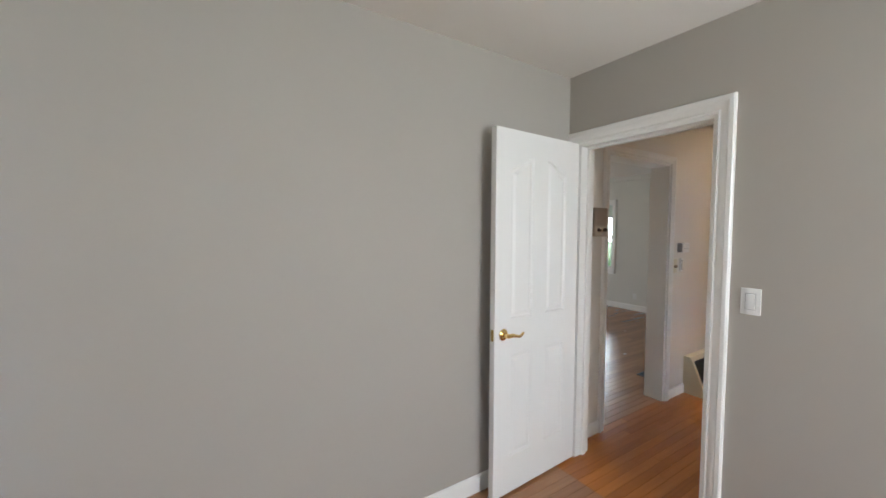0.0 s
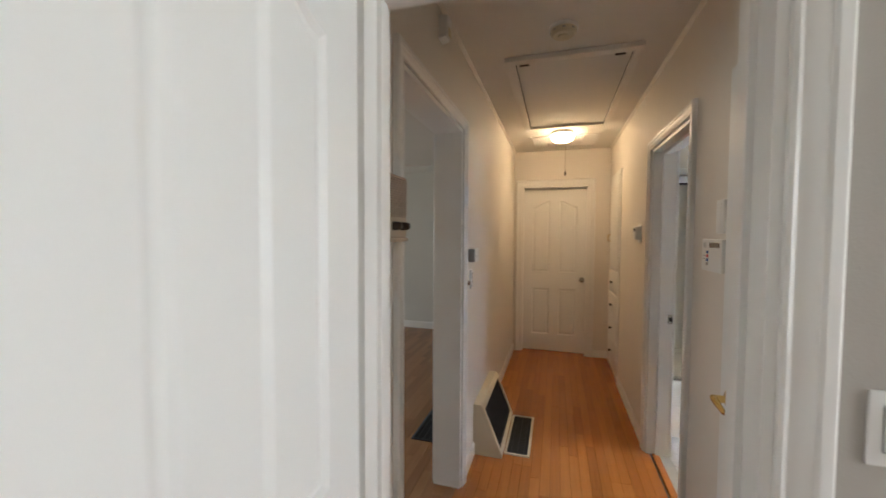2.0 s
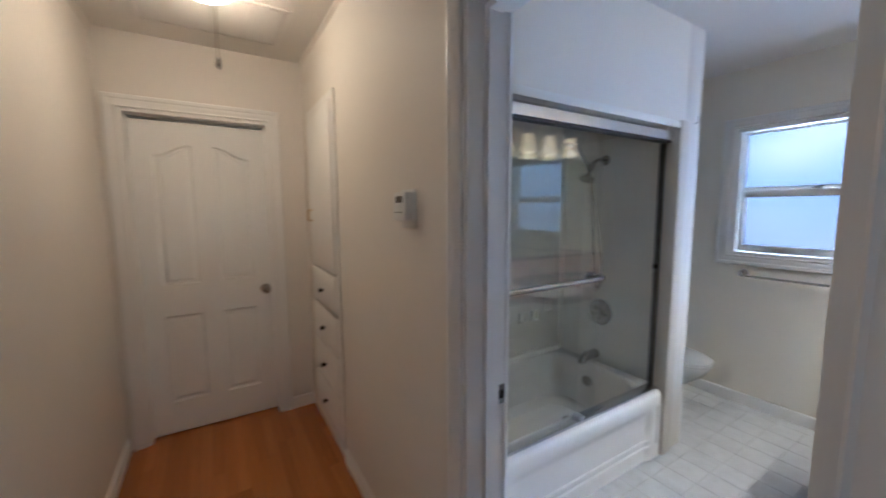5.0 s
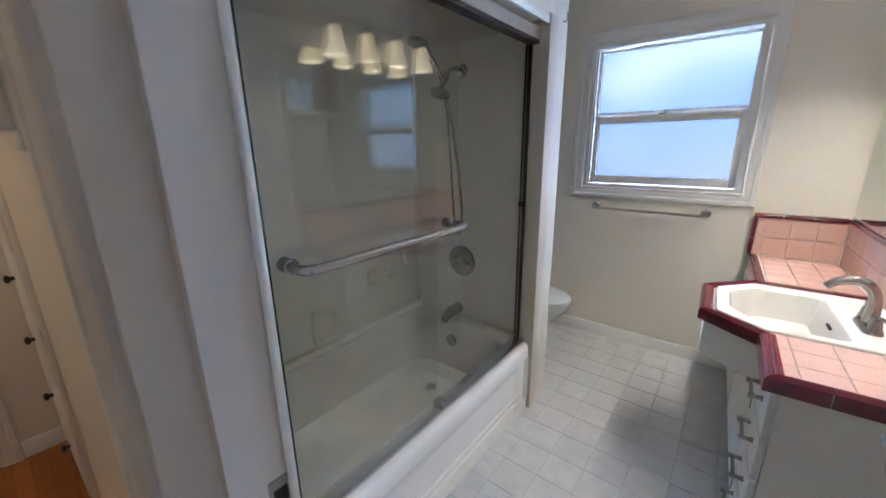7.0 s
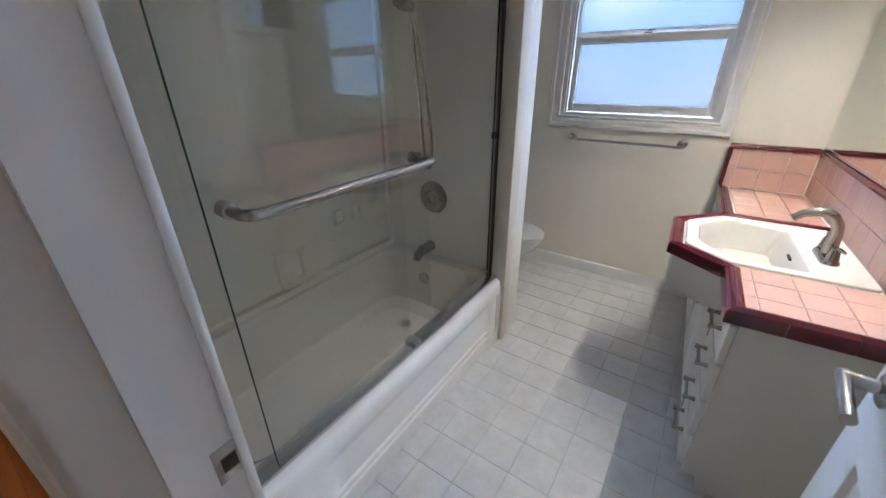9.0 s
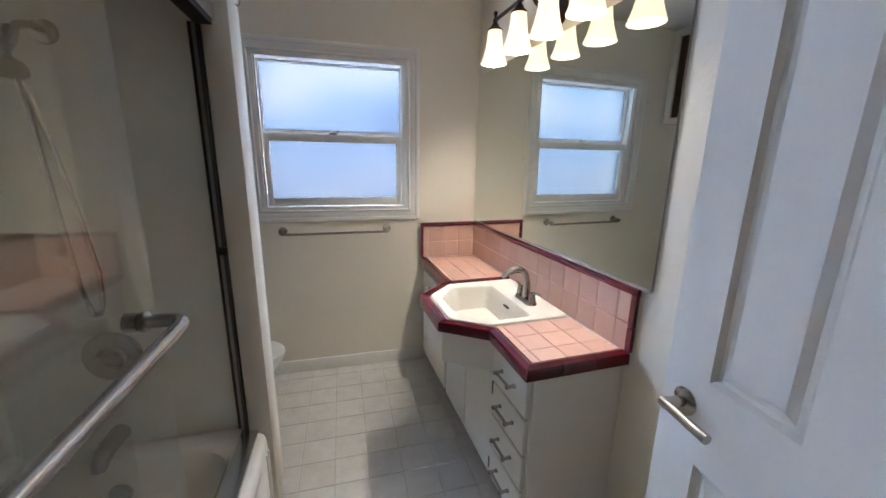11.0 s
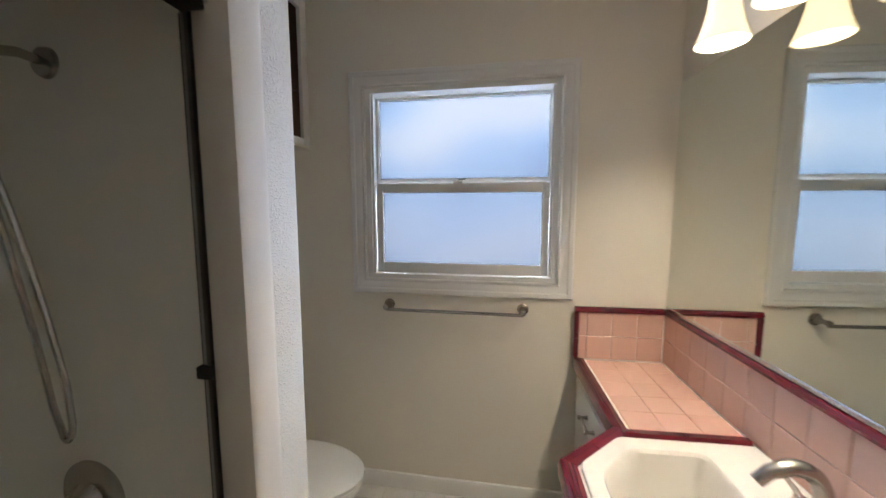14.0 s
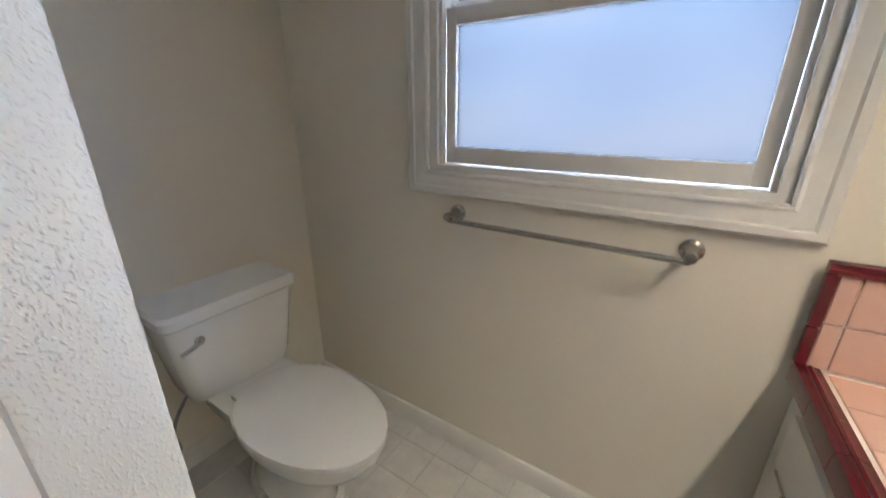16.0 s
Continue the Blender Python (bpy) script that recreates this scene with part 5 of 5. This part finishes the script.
for y in (-0.105, 0.105):
    part("bolt_cap", lathe(bmesh.new(), [(0.012, 0.016), (0.011, 0.026), (0, 0.030)], pose(4.56, y, 0), cap1=False, n=10), M_PORCELAIN, t)
s = thing("supply_valve", "chrome water shut-off valve with a braided hose", "valve", pose(4.905, -1.86, 0.17))
part("stub", rod(bmesh.new(), (0, 0, 0), (-0.07, 0, 0), 0.009), M_CHROME, s)
part("valve_body", lathe(bmesh.new(), [(0.014, -0.015), (0.016, 0), (0.014, 0.03)], pose(-0.07, 0, 0)), M_CHROME, s)
part("valve_handle", lathe(bmesh.new(), [(0.010, 0), (0.022, 0.006), (0.020, 0.014), (0, 0.015)], pose(-0.07, 0.012, 0, -90, 0, 0), cap1=False, n=14), M_CHROME, s)
part("hose", tube(bmesh.new(), arc((-0.07, 0, 0.03), (-0.075, 0.0, 0.12), (-0.09, -0.09, 0.215), 10), 0.006, 8), M_GREYPLASTIC, s)
part("wall_flange", lathe(bmesh.new(), [(0.026, 0), (0.022, 0.006), (0.010, 0.008)], pose(0, 0, 0, 0, -90, 0)), M_CHROME, s)

# ---- cupboard above the toilet ----
s = thing("wall_cupboard", "white-framed cupboard above the toilet, bare brown inside", "cupboard")
cx, cy0, cy1, cz0, cz1 = 4.508, -2.558, -1.680, 1.752, 2.428
part("carcass", boxes((cx + 0.018, 4.903, cy0, cy1, cz0, cz0 + 0.02), (cx + 0.018, 4.903, cy0, cy0 + 0.004, cz0 + 0.02, cz1), (cx + 0.018, 4.903, cy1 - 0.02, cy1, cz0 + 0.02, cz1)), M_BATH_SMOOTH, s)
part("face_frame", boxes((cx - 0.002, cx + 0.018, cy0, cy0 + 0.052, cz0, cz1), (cx - 0.002, cx + 0.018, cy1 - 0.05, cy1, cz0, cz1), (cx - 0.002, cx + 0.018, cy0 + 0.052, cy1 - 0.05, cz0, cz0 + 0.034), (cx - 0.002, cx + 0.018, cy0 + 0.052, cy1 - 0.05, cz1 - 0.05, cz1), bevel=0.003), M_TRIM, s)
for piece_of in ((4.885, 4.903, cy0 + 0.006, cy1 - 0.02, cz0 + 0.02, cz1), (cx + 0.02, 4.885, cy0 + 0.006, cy0 + 0.016, cz0 + 0.02, cz1), (cx + 0.02, 4.885, cy0 + 0.016, cy1 - 0.02, cz0 + 0.0205, cz0 + 0.026)):
    part("inner_lining", boxes(piece_of), M_WOODBROWN, s, "bare dark brown wood lining")
part("shelf_cleat", boxes((cx + 0.04, 4.885, cy0 + 0.016, cy0 + 0.03, 2.02, 2.06)), M_WOODBROWN, s)
part("shelf_cleat", boxes((4.870, 4.885, cy0 + 0.03, cy1 - 0.02, 2.02, 2.06)), M_WOODBROWN, s)
part("mirror_door", prism(bmesh.new(), [(cx + 0.100, cz0 + 0.034), (cx + 0.106, cz0 + 0.034), (cx + 0.026, cz1 - 0.045), (cx + 0.020, cz1 - 0.045)], "y", -2.215, cy1 - 0.045), M_MIRROR, s, "mirrored door leaning inside the opening")
part("bottom_board", boxes((cx - 0.006, 4.903, cy0, cy1, cz0 - 0.012, cz0)), M_BATH_SMOOTH, s)

# ---- towel bar under the window ----
s = thing("towel_rail", "brushed nickel towel rail on round mounts", "towel rail", pose(0, -2.56, 0.982))
part("bar", rod(bmesh.new(), (3.462, 0.062, -0.012), (4.110, 0.062, -0.012), 0.008), M_NICKEL, s)
for x in (3.462, 4.110):
    part("mount", lathe(bmesh.new(), [(0.027, 0), (0.027, 0.006), (0.018, 0.012), (0.011, 0.030), (0.010, 0.055), (0.013, 0.058), (0.013, 0.072), (0, 0.074)], pose(x, 0, 0, -90, 0, 0), cap1=False, n=20), M_NICKEL, s)

# ---- vanity, in the mirror wall's frame ----
CT = 0.770
van = thing("vanity_cabinet", "white painted vanity cabinet with drawers and doors", "cabinet", MV)
part("carcass", cells("y", 0.006, 1.478, 0.004, 0.372, 0.09, CT - 0.042, [(0.580, 1.195, 0.60, CT - 0.042)]), M_CABINET, van)
part("toe_kick", boxes((0.004, 0.312, 0.01, 1.450, 0.0, 0.09)), M_CABINET, van)
bm = bmesh.new()
prism(bm, [(0.370, 0.570), (0.560, 0.750), (0.560, 1.048), (0.370, 1.195), (0.370, 1.168), (0.545, 1.038), (0.545, 0.758), (0.370, 0.597)], "z", 0.585, CT - 0.042)
part("sink_apron", bm, M_CABINET, van)


def pull(parent, x, y, z, vertical=False, length=0.085):
    """A bar pull on two conical posts."""
    q = part("pull", bmesh_pull(x, y, z, vertical, length), M_NICKEL, parent)
    return q


def bmesh_pull(x, y, z, vertical, length):
    bm = bmesh.new()
    ends = [(y, z - length / 2), (y, z + length / 2)] if vertical else [(y - length / 2, z), (y + length / 2, z)]
    for a, b in ends:
        lathe(bm, [(0.009, 0), (0.006, 0.010), (0.006, 0.020), (0.009, 0.032), (0.008, 0.036)], pose(x, a, b, 0, 90, 0), n=12)
    (a, b), (c, d) = ends
    tube(bm, [(x + 0.026, a, b), (x + 0.026, c, d)], 0.0055, 10)
    return bm


for i in range(4):
    z1 = 0.706 - i * 0.152
    d = part("drawer", boxes((0.372, 0.392, 1.206, 1.466, z1 - 0.140, z1), bevel=0.004), M_CABINET, van)
    pull(d, 0.392, 1.336, z1 - 0.062, False, 0.10)
d = part("drawer", boxes((0.372, 0.392, 0.10, 0.560, 0.570, 0.706), bevel=0.004), M_CABINET, van)
pull(d, 0.392, 0.33, 0.64, False, 0.10)
for y0, y1, py in ((0.10, 0.560, 0.50), (0.600, 0.895, 0.86), (0.905, 1.205, 0.945)):
    d = part("cabinet_door", boxes((0.372, 0.390, y0, y1, 0.105, 0.555 if y0 < 0.2 else 0.572), bevel=0.003), M_CABINET, van)
    pull(d, 0.390, py, 0.525, True, 0.07)
part("hinge", boxes((0.388, 0.394, 1.206, 1.216, 0.50, 0.555)), M_BRONZE, van)
part("hinge", boxes((0.388, 0.394, 1.206, 1.216, 0.14, 0.19)), M_BRONZE, van)

counter = thing("tiled_countertop", "pink tiled vanity counter with burgundy edge tiles", "countertop", MV)
bm = bmesh.new()
for outline in ([(0.0, 0.004), (0.380, 0.004), (0.380, 0.562), (0.468, 0.645), (0.0, 0.645)],
                [(0.0, 1.150), (0.445, 1.150), (0.398, 1.190), (0.404, 1.490), (0.0, 1.490)],
                [(0.468, 0.645), (0.570, 0.742), (0.570, 1.055), (0.445, 1.150), (0.385, 1.150), (0.500, 1.035), (0.500, 0.765), (0.372, 0.645)],
                [(0.0, 0.645), (0.065, 0.645), (0.065, 1.150), (0.0, 1.150)]):
    prism(bm, outline, "z", CT - 0.042, CT - 0.004)
part("bed", bm, M_GROUT, counter)
splash = thing("backsplash", "pink tiled splashback with a burgundy cap", "backsplash", MV)
part("bed", boxes((0.0005, 0.006, 0.004, 1.498, CT - 0.004, 1.000), (0.006, 0.388, -0.002, 0.006, CT - 0.004, 1.000)), M_GROUT, splash)

# sink
sink = thing("sink", "cream enamelled sink set into the vanity top", "sink", MV)
rim = [(0.012, 0.612), (0.392, 0.612), (0.530, 0.748), (0.530, 1.042), (0.392, 1.152), (0.012, 1.152)]
rim2 = [(0.178, 0.672), (0.380, 0.672), (0.482, 0.790), (0.482, 0.985), (0.390, 1.108), (0.178, 1.108)]


def level(pts, z, k=1.0):
    cx, cy = sum(p[0] for p in pts) / len(pts), sum(p[1] for p in pts) / len(pts)
    return [(cx + (p[0] - cx) * k, cy + (p[1] - cy) * k, z) for p in pts]


def soften(pts, r=0.035, n=4):
    """Rounds a polygon's corners."""
    out = []
    for i in range(len(pts)):
        a, b, c = Vector(pts[i - 1]), Vector(pts[i]), Vector(pts[(i + 1) % len(pts)])
        p, q = b + (a - b).normalized() * r, b + (c - b).normalized() * r
        for k in range(n + 1):
            f = k / n
            out.append(tuple(p * (1 - f) ** 2 + b * 2 * f * (1 - f) + q * f * f))
    return out


ro, ri = soften(rim, 0.02), soften(rim2, 0.035)
part("basin", rings(bmesh.new(), [level(ro, CT - 0.004), level(ro, CT + 0.004), level(ro, CT + 0.007, 0.988), level(ri, CT + 0.006, 1.04), level(ri, CT - 0.002, 1.0), level(ri, CT - 0.05, 0.94), level(ri, CT - 0.11, 0.82), level(ri, CT - 0.125, 0.55)], cap0=False), M_BISQUE, sink)
part("overflow_slot", boxes((0.184, 0.192, 0.875, 0.925, CT - 0.036, CT - 0.027), bevel=0.002), M_BLACK, sink)
part("drain", lathe(bmesh.new(), [(0.022, 0), (0.020, 0.004), (0.010, 0.002), (0, 0.002)], pose(0.29, 0.91, CT - 0.124), cap1=False), M_CHROME, sink)

f = thing("faucet", "brushed nickel centreset faucet with two levers", "faucet", MV @ pose(0.105, 0.940, CT + 0.006))
part("base_plate", rings(bmesh.new(), [[(p[0], p[1], 0) for p in rounded(-0.026, 0.028, -0.078, 0.078, 0.026, 0)], [(p[0], p[1], 0.010) for p in rounded(-0.024, 0.026, -0.075, 0.075, 0.024, 0)], [(p[0], p[1], 0.020) for p in rounded(-0.018, 0.020, -0.066, 0.066, 0.018, 0)]]), M_NICKEL, f)
part("spout", tube(bmesh.new(), [(0, 0, 0.01), (0, 0, 0.06)] + arc((0, 0, 0.09), (0.01, 0, 0.165), (0.07, 0, 0.160), 8) + [(0.105, 0, 0.148), (0.128, 0, 0.125)], [0.022, 0.019] + [0.017] * 9 + [0.014, 0.013], 14), M_NICKEL, f)
for y in (-0.055, 0.055):
    hn = part("handle", lathe(bmesh.new(), [(0.020, 0.012), (0.017, 0.030), (0.013, 0.050), (0.012, 0.058), (0, 0.060)], pose(0, y, 0), cap1=False, n=16), M_NICKEL, f)
    part("lever", tube(bmesh.new(), [(0, y, 0.052), (-0.004, y * 1.35, 0.060), (-0.008, y * 1.9, 0.062)], [0.008, 0.007, 0.005], 8), M_NICKEL, hn)

# mirror
mr = thing("wall_mirror", "large frameless mirror above the splashback", "mirror", MV)
part("glass", boxes((0.002, 0.007, 0.010, 1.548, 1.024, 1.966)), M_MIRROR, mr)
part("edge_seam", boxes((0.001, 0.0062, 1.548, 1.551, 1.022, 1.968)), M_GREYPLASTIC, mr)
part("lower_channel", boxes((0.001, 0.011, 0.010, 1.548, 1.016, 1.026)), M_CHROME, mr)

# vanity lamp
lamp = thing("vanity_lamp", "dark bronze four-light vanity lamp, lit bell shades", "wall lamp", MV)
LX, LZ = 0.135, 2.122
part("bar", rod(bmesh.new(), (LX, 0.505, LZ), (LX, 1.25, LZ), 0.009), M_BRONZE, lamp)
part("wall_plate", lathe(bmesh.new(), [(0.062, 0), (0.060, 0.010), (0.045, 0.020), (0.020, 0.026)], pose(0.0005, 0.88, 2.06, 0, 90, 0), n=24), M_BRONZE, lamp)
part("arm", tube(bmesh.new(), arc((0.02, 0.88, 2.06), (LX, 0.88, 2.05), (LX, 0.88, LZ), 8), 0.009), M_BRONZE, lamp)
for y in (0.515, 0.765, 1.005, 1.245):
    part("finial", lathe(bmesh.new(), [(0.010, -0.012), (0.013, 0.0), (0.008, 0.012), (0.006, 0.020), (0.011, 0.030), (0.008, 0.040), (0, 0.044)], pose(LX, y, LZ), cap1=False, n=14), M_BRONZE, lamp)
    part("socket_cup", lathe(bmesh.new(), [(0.008, -0.008), (0.016, -0.018), (0.022, -0.030), (0.036, -0.042), (0.037, -0.050)], pose(LX, y, LZ), n=20), M_BRONZE, lamp)
    sh = part("shade", lathe(bmesh.new(), [(0.034, -0.046), (0.036, -0.075), (0.041, -0.115), (0.050, -0.155), (0.060, -0.185), (0.067, -0.203), (0.064, -0.204), (0.056, -0.183), (0.046, -0.153), (0.037, -0.113), (0.032, -0.075), (0.030, -0.050)], pose(LX, y, LZ), n=28, cap0=False, cap1=False), M_SHADE, lamp, "lit alabaster glass bell shade")
    part("bulb", lathe(bmesh.new(), [(0.012, -0.052), (0.014, -0.085), (0.026, -0.118), (0.029, -0.140), (0.022, -0.162), (0, -0.172)], pose(LX, y, LZ), cap1=False, n=16), M_BULB, sh)

s = plate("bath_switch", "white light switch beside the mirror", MV @ pose(0.0, 1.715, 1.012, 0, 0, 90), 0.072, 0.118)
part("rocker", boxes((-0.017, 0.017, -0.010, -0.004, -0.034, 0.034), bevel=0.002), M_PLASTIC, s)
for z in (-0.046, 0.046):
    part("screw", lathe(bmesh.new(), [(0.003, 0), (0, 0.001)], pose(0, -0.006, z, 90, 0, 0), cap1=False, n=8), M_CHROME, s)

# ---- tiles of the vanity ----
TS, G = 0.1055, 0.0028


def tile_mesh(name, w, h, material, t=0.0048):
    """A tile lying flat: w by h, softened top edge."""
    bm = bmesh.new()
    e = 0.0018
    rings(bm, [[(-w / 2, -h / 2, 0), (w / 2, -h / 2, 0), (w / 2, h / 2, 0), (-w / 2, h / 2, 0)], [(-w / 2, -h / 2, t - e), (w / 2, -h / 2, t - e), (w / 2, h / 2, t - e), (-w / 2, h / 2, t - e)], [(-w / 2 + e, -h / 2 + e, t), (w / 2 - e, -h / 2 + e, t), (w / 2 - e, h / 2 - e, t), (-w / 2 + e, h / 2 - e, t)]], cap0=False)
    return mesh_of(name, bm, material)


def lay(parent, x0, x1, y0, y1, place, material, name="tile", pitch=TS, anchor=0):
    """Tiles on a grid over a rectangle; cut tiles at its far edges."""
    made = {}
    def steps(a, b):
        out, v = [], a
        while v < b - 0.012:
            out.append((v, min(v + pitch, b)))
            v += pitch + G
        return out
    for a, b in steps(x0, x1):
        for c, d in steps(y0, y1):
            key = (round(b - a, 4), round(d - c, 4))
            if key not in made:
                made[key] = tile_mesh(name, *key, material)
            piece(name, made[key], parent, place((a + b) / 2, (c + d) / 2))


flat = lambda x, y: pose(x, y, CT - 0.004)
lay(counter, 0.014, 0.347, 0.018, 0.572, flat, M_PINK)
lay(counter, 0.014, 0.370, 1.158, 1.454, flat, M_PINK)
lay(splash, 0.010, 1.478, CT + 0.004, 0.988, lambda y, z: pose(0.006, y, z, 90, 0, 90), M_PINK)
lay(splash, 0.016, 0.372, CT + 0.004, 0.988, lambda x, z: pose(x, 0.006, z, -90, 180, 0), M_PINK)


def edge_tiles(parent, path, prof, step, closed=False):
    """Trim tiles along a path (x, y): prof is (offset to the left of the way, z); mitred at corners, a joint at every step."""
    stations = []
    for i, (p, q) in enumerate(zip(path, path[1:])):
        p, q = Vector(p), Vector(q)
        d = (q - p).normalized()
        nrm = Vector((-d.y, d.x))
        def miter(k, n0):
            if k <= 0 or k >= len(path) - 1:
                return n0
            a, b, c = Vector(path[k - 1]), Vector(path[k]), Vector(path[k + 1])
            u, v = (b - a).normalized(), (c - b).normalized()
            m_ = Vector((-u.y, u.x)) + Vector((-v.y, v.x))
            return m_ / (m_.length_squared / 2)
        n = max(1, round((q - p).length / step))
        for k in range(n):
            f0, f1 = k / n, (k + 1) / n
            gap = 0.0011 / (q - p).length
            c0, c1 = p.lerp(q, f0 + gap), p.lerp(q, f1 - gap)
            n0 = miter(i, nrm) if k == 0 else nrm
            n1 = miter(i + 1, nrm) if k == n - 1 else nrm
            loops = [[(c.x + nn.x * o, c.y + nn.y * o, z) for o, z in prof] for c, nn in ((c0, n0), (c1, n1))]
            part("edge_tile", rings(bmesh.new(), loops), M_BURGUNDY, parent)


CAP = [(0.0, CT - 0.038), (0.0, CT - 0.006), (0.003, CT + 0.004), (0.010, CT + 0.009), (0.014, CT + 0.006), (0.018, CT + 0.0095), (0.024, CT + 0.006), (0.028, CT + 0.0085), (0.036, CT + 0.004), (0.046, CT + 0.002), (0.046, CT - 0.0035), (0.008, CT - 0.0035), (0.008, CT - 0.038)]
edge_tiles(counter, [(0.394, 0.004), (0.394, 0.556), (0.585, 0.735), (0.585, 1.062), (0.412, 1.198), (0.418, 1.500), (0.004, 1.500)], CAP, 0.150)
LINER = [(-0.016, CT - 0.003), (-0.016, CT + 0.006), (-0.010, CT + 0.014), (0.010, CT + 0.014), (0.016, CT + 0.006), (0.016, CT - 0.003)]
edge_tiles(counter, [(0.016, 0.592), (0.372, 0.592)], LINER, 0.15)
QUARTER = [(0.0, 0.989), (-0.017, 0.990), (-0.019, 1.000), (-0.015, 1.010), (-0.006, 1.014), (0.0, 1.014)]
edge_tiles(splash, [(0.0005, 1.506), (0.0005, 0.0)], [(-o, z) for o, z in QUARTER], 0.15)
edge_tiles(splash, [(0.018, 0.0005), (0.396, 0.0005)], [(-o, z) for o, z in QUARTER], 0.13)
for z0, z1 in ((CT + 0.008, 0.868), (0.870, 0.988)):
    part("edge_tile", boxes((0.001, 0.017, 1.480, 1.504, z0, z1), bevel=0.004), M_BURGUNDY, splash)
    part("edge_tile", boxes((0.375, 0.396, 0.001, 0.018, z0, z1), bevel=0.004), M_BURGUNDY, splash)

# ---- vinyl tiles of the bathroom floor ----
def vinyl():
    px, py, g = 0.1555, 0.1535, 0.0019
    me = tile_mesh("tile", px - g, py - g, M_VINYL, 0.0028)
    for i in range(15):
        for j in range(18):
            x, y = 2.742 + px * (i + 0.5), -2.614 + py * (j + 0.5)
            if x > 4.17 and y > -1.44 or x + px / 2 > 4.92 or y + py / 2 > 0.09 or (x > 4.17 and -1.70 < y < -1.48):
                continue
            piece("tile", me, bath_floor, pose(x, y, -0.003))


vinyl()

# ---- oak strips ----
def oak():
    rng = random.Random(11)
    W, g = 0.0572, 0.0003
    shared = {}
    def strip(length):
        key = round(length, 2)
        if key not in shared:
            bm = bmesh.new()
            a, b, e = key / 2 - g, W / 2 - g, 0.0007
            rings(bm, [[(-a, -b, -0.014), (a, -b, -0.014), (a, b, -0.014), (-a, b, -0.014)], [(-a, -b, -e), (a, -b, -e), (a, b, -e), (-a, b, -e)], [(-a + e, -b + e, 0), (a - e, -b + e, 0), (a - e, b - e, 0), (-a + e, b - e, 0)]], cap0=False)
            shared[key] = mesh_of("plank", bm, M_OAK)
        return shared[key], key
    hall_rows = range(2, 22)
    for r in hall_rows:
        y = W * (r + 0.5)
        x = 1.60
        while x < 5.83:
            ln = rng.choice((0.45, 0.60, 0.75, 0.90, 1.10, 1.35))
            me, k = strip(min(ln, round(5.92 - x, 2)))
            piece("plank", me, floor, pose(x + k / 2, y, 0))
            x += k
    verts, faces = [], []
    def loose(x0, x1, y):
        a, b, e = g, W / 2 - g, 0.0007
        n = len(verts)
        verts.extend([(x0 + a, y - b, -0.006), (x1 - a, y - b, -0.006), (x1 - a, y + b, -0.006), (x0 + a, y + b, -0.006), (x0 + a + e, y - b + e, 0), (x1 - a - e, y - b + e, 0), (x1 - a - e, y + b - e, 0), (x0 + a + e, y + b - e, 0)])
        faces.extend([(n + 4, n + 5, n + 6, n + 7), (n, n + 1, n + 5, n + 4), (n + 1, n + 2, n + 6, n + 5), (n + 2, n + 3, n + 7, n + 6), (n + 3, n, n + 4, n + 7)])
    def fill(x0, x1, r0, r1):
        for r in range(r0, r1):
            x = x0 - rng.uniform(0, 0.8)
            while x < x1:
                ln = rng.choice((0.45, 0.60, 0.75, 0.90, 1.10, 1.35))
                a, b = max(x, x0), min(x + ln, x1)
                if b - a > 0.03:
                    loose(a, b, W * (r + 0.5))
                x += ln
    fill(-1.75, 1.60, -41, 22)
    fill(1.60, 1.77, -41, 3)
    fill(0.2, 6.45, 22, 116)
    me = bpy.data.meshes.new("planks")
    me.from_pydata(verts, [], faces)
    me.materials.append(M_OAK_JOINED)
    ob = new("planks", me)
    ob.parent = floor
    tagged(ob, kind="stuff")


oak()
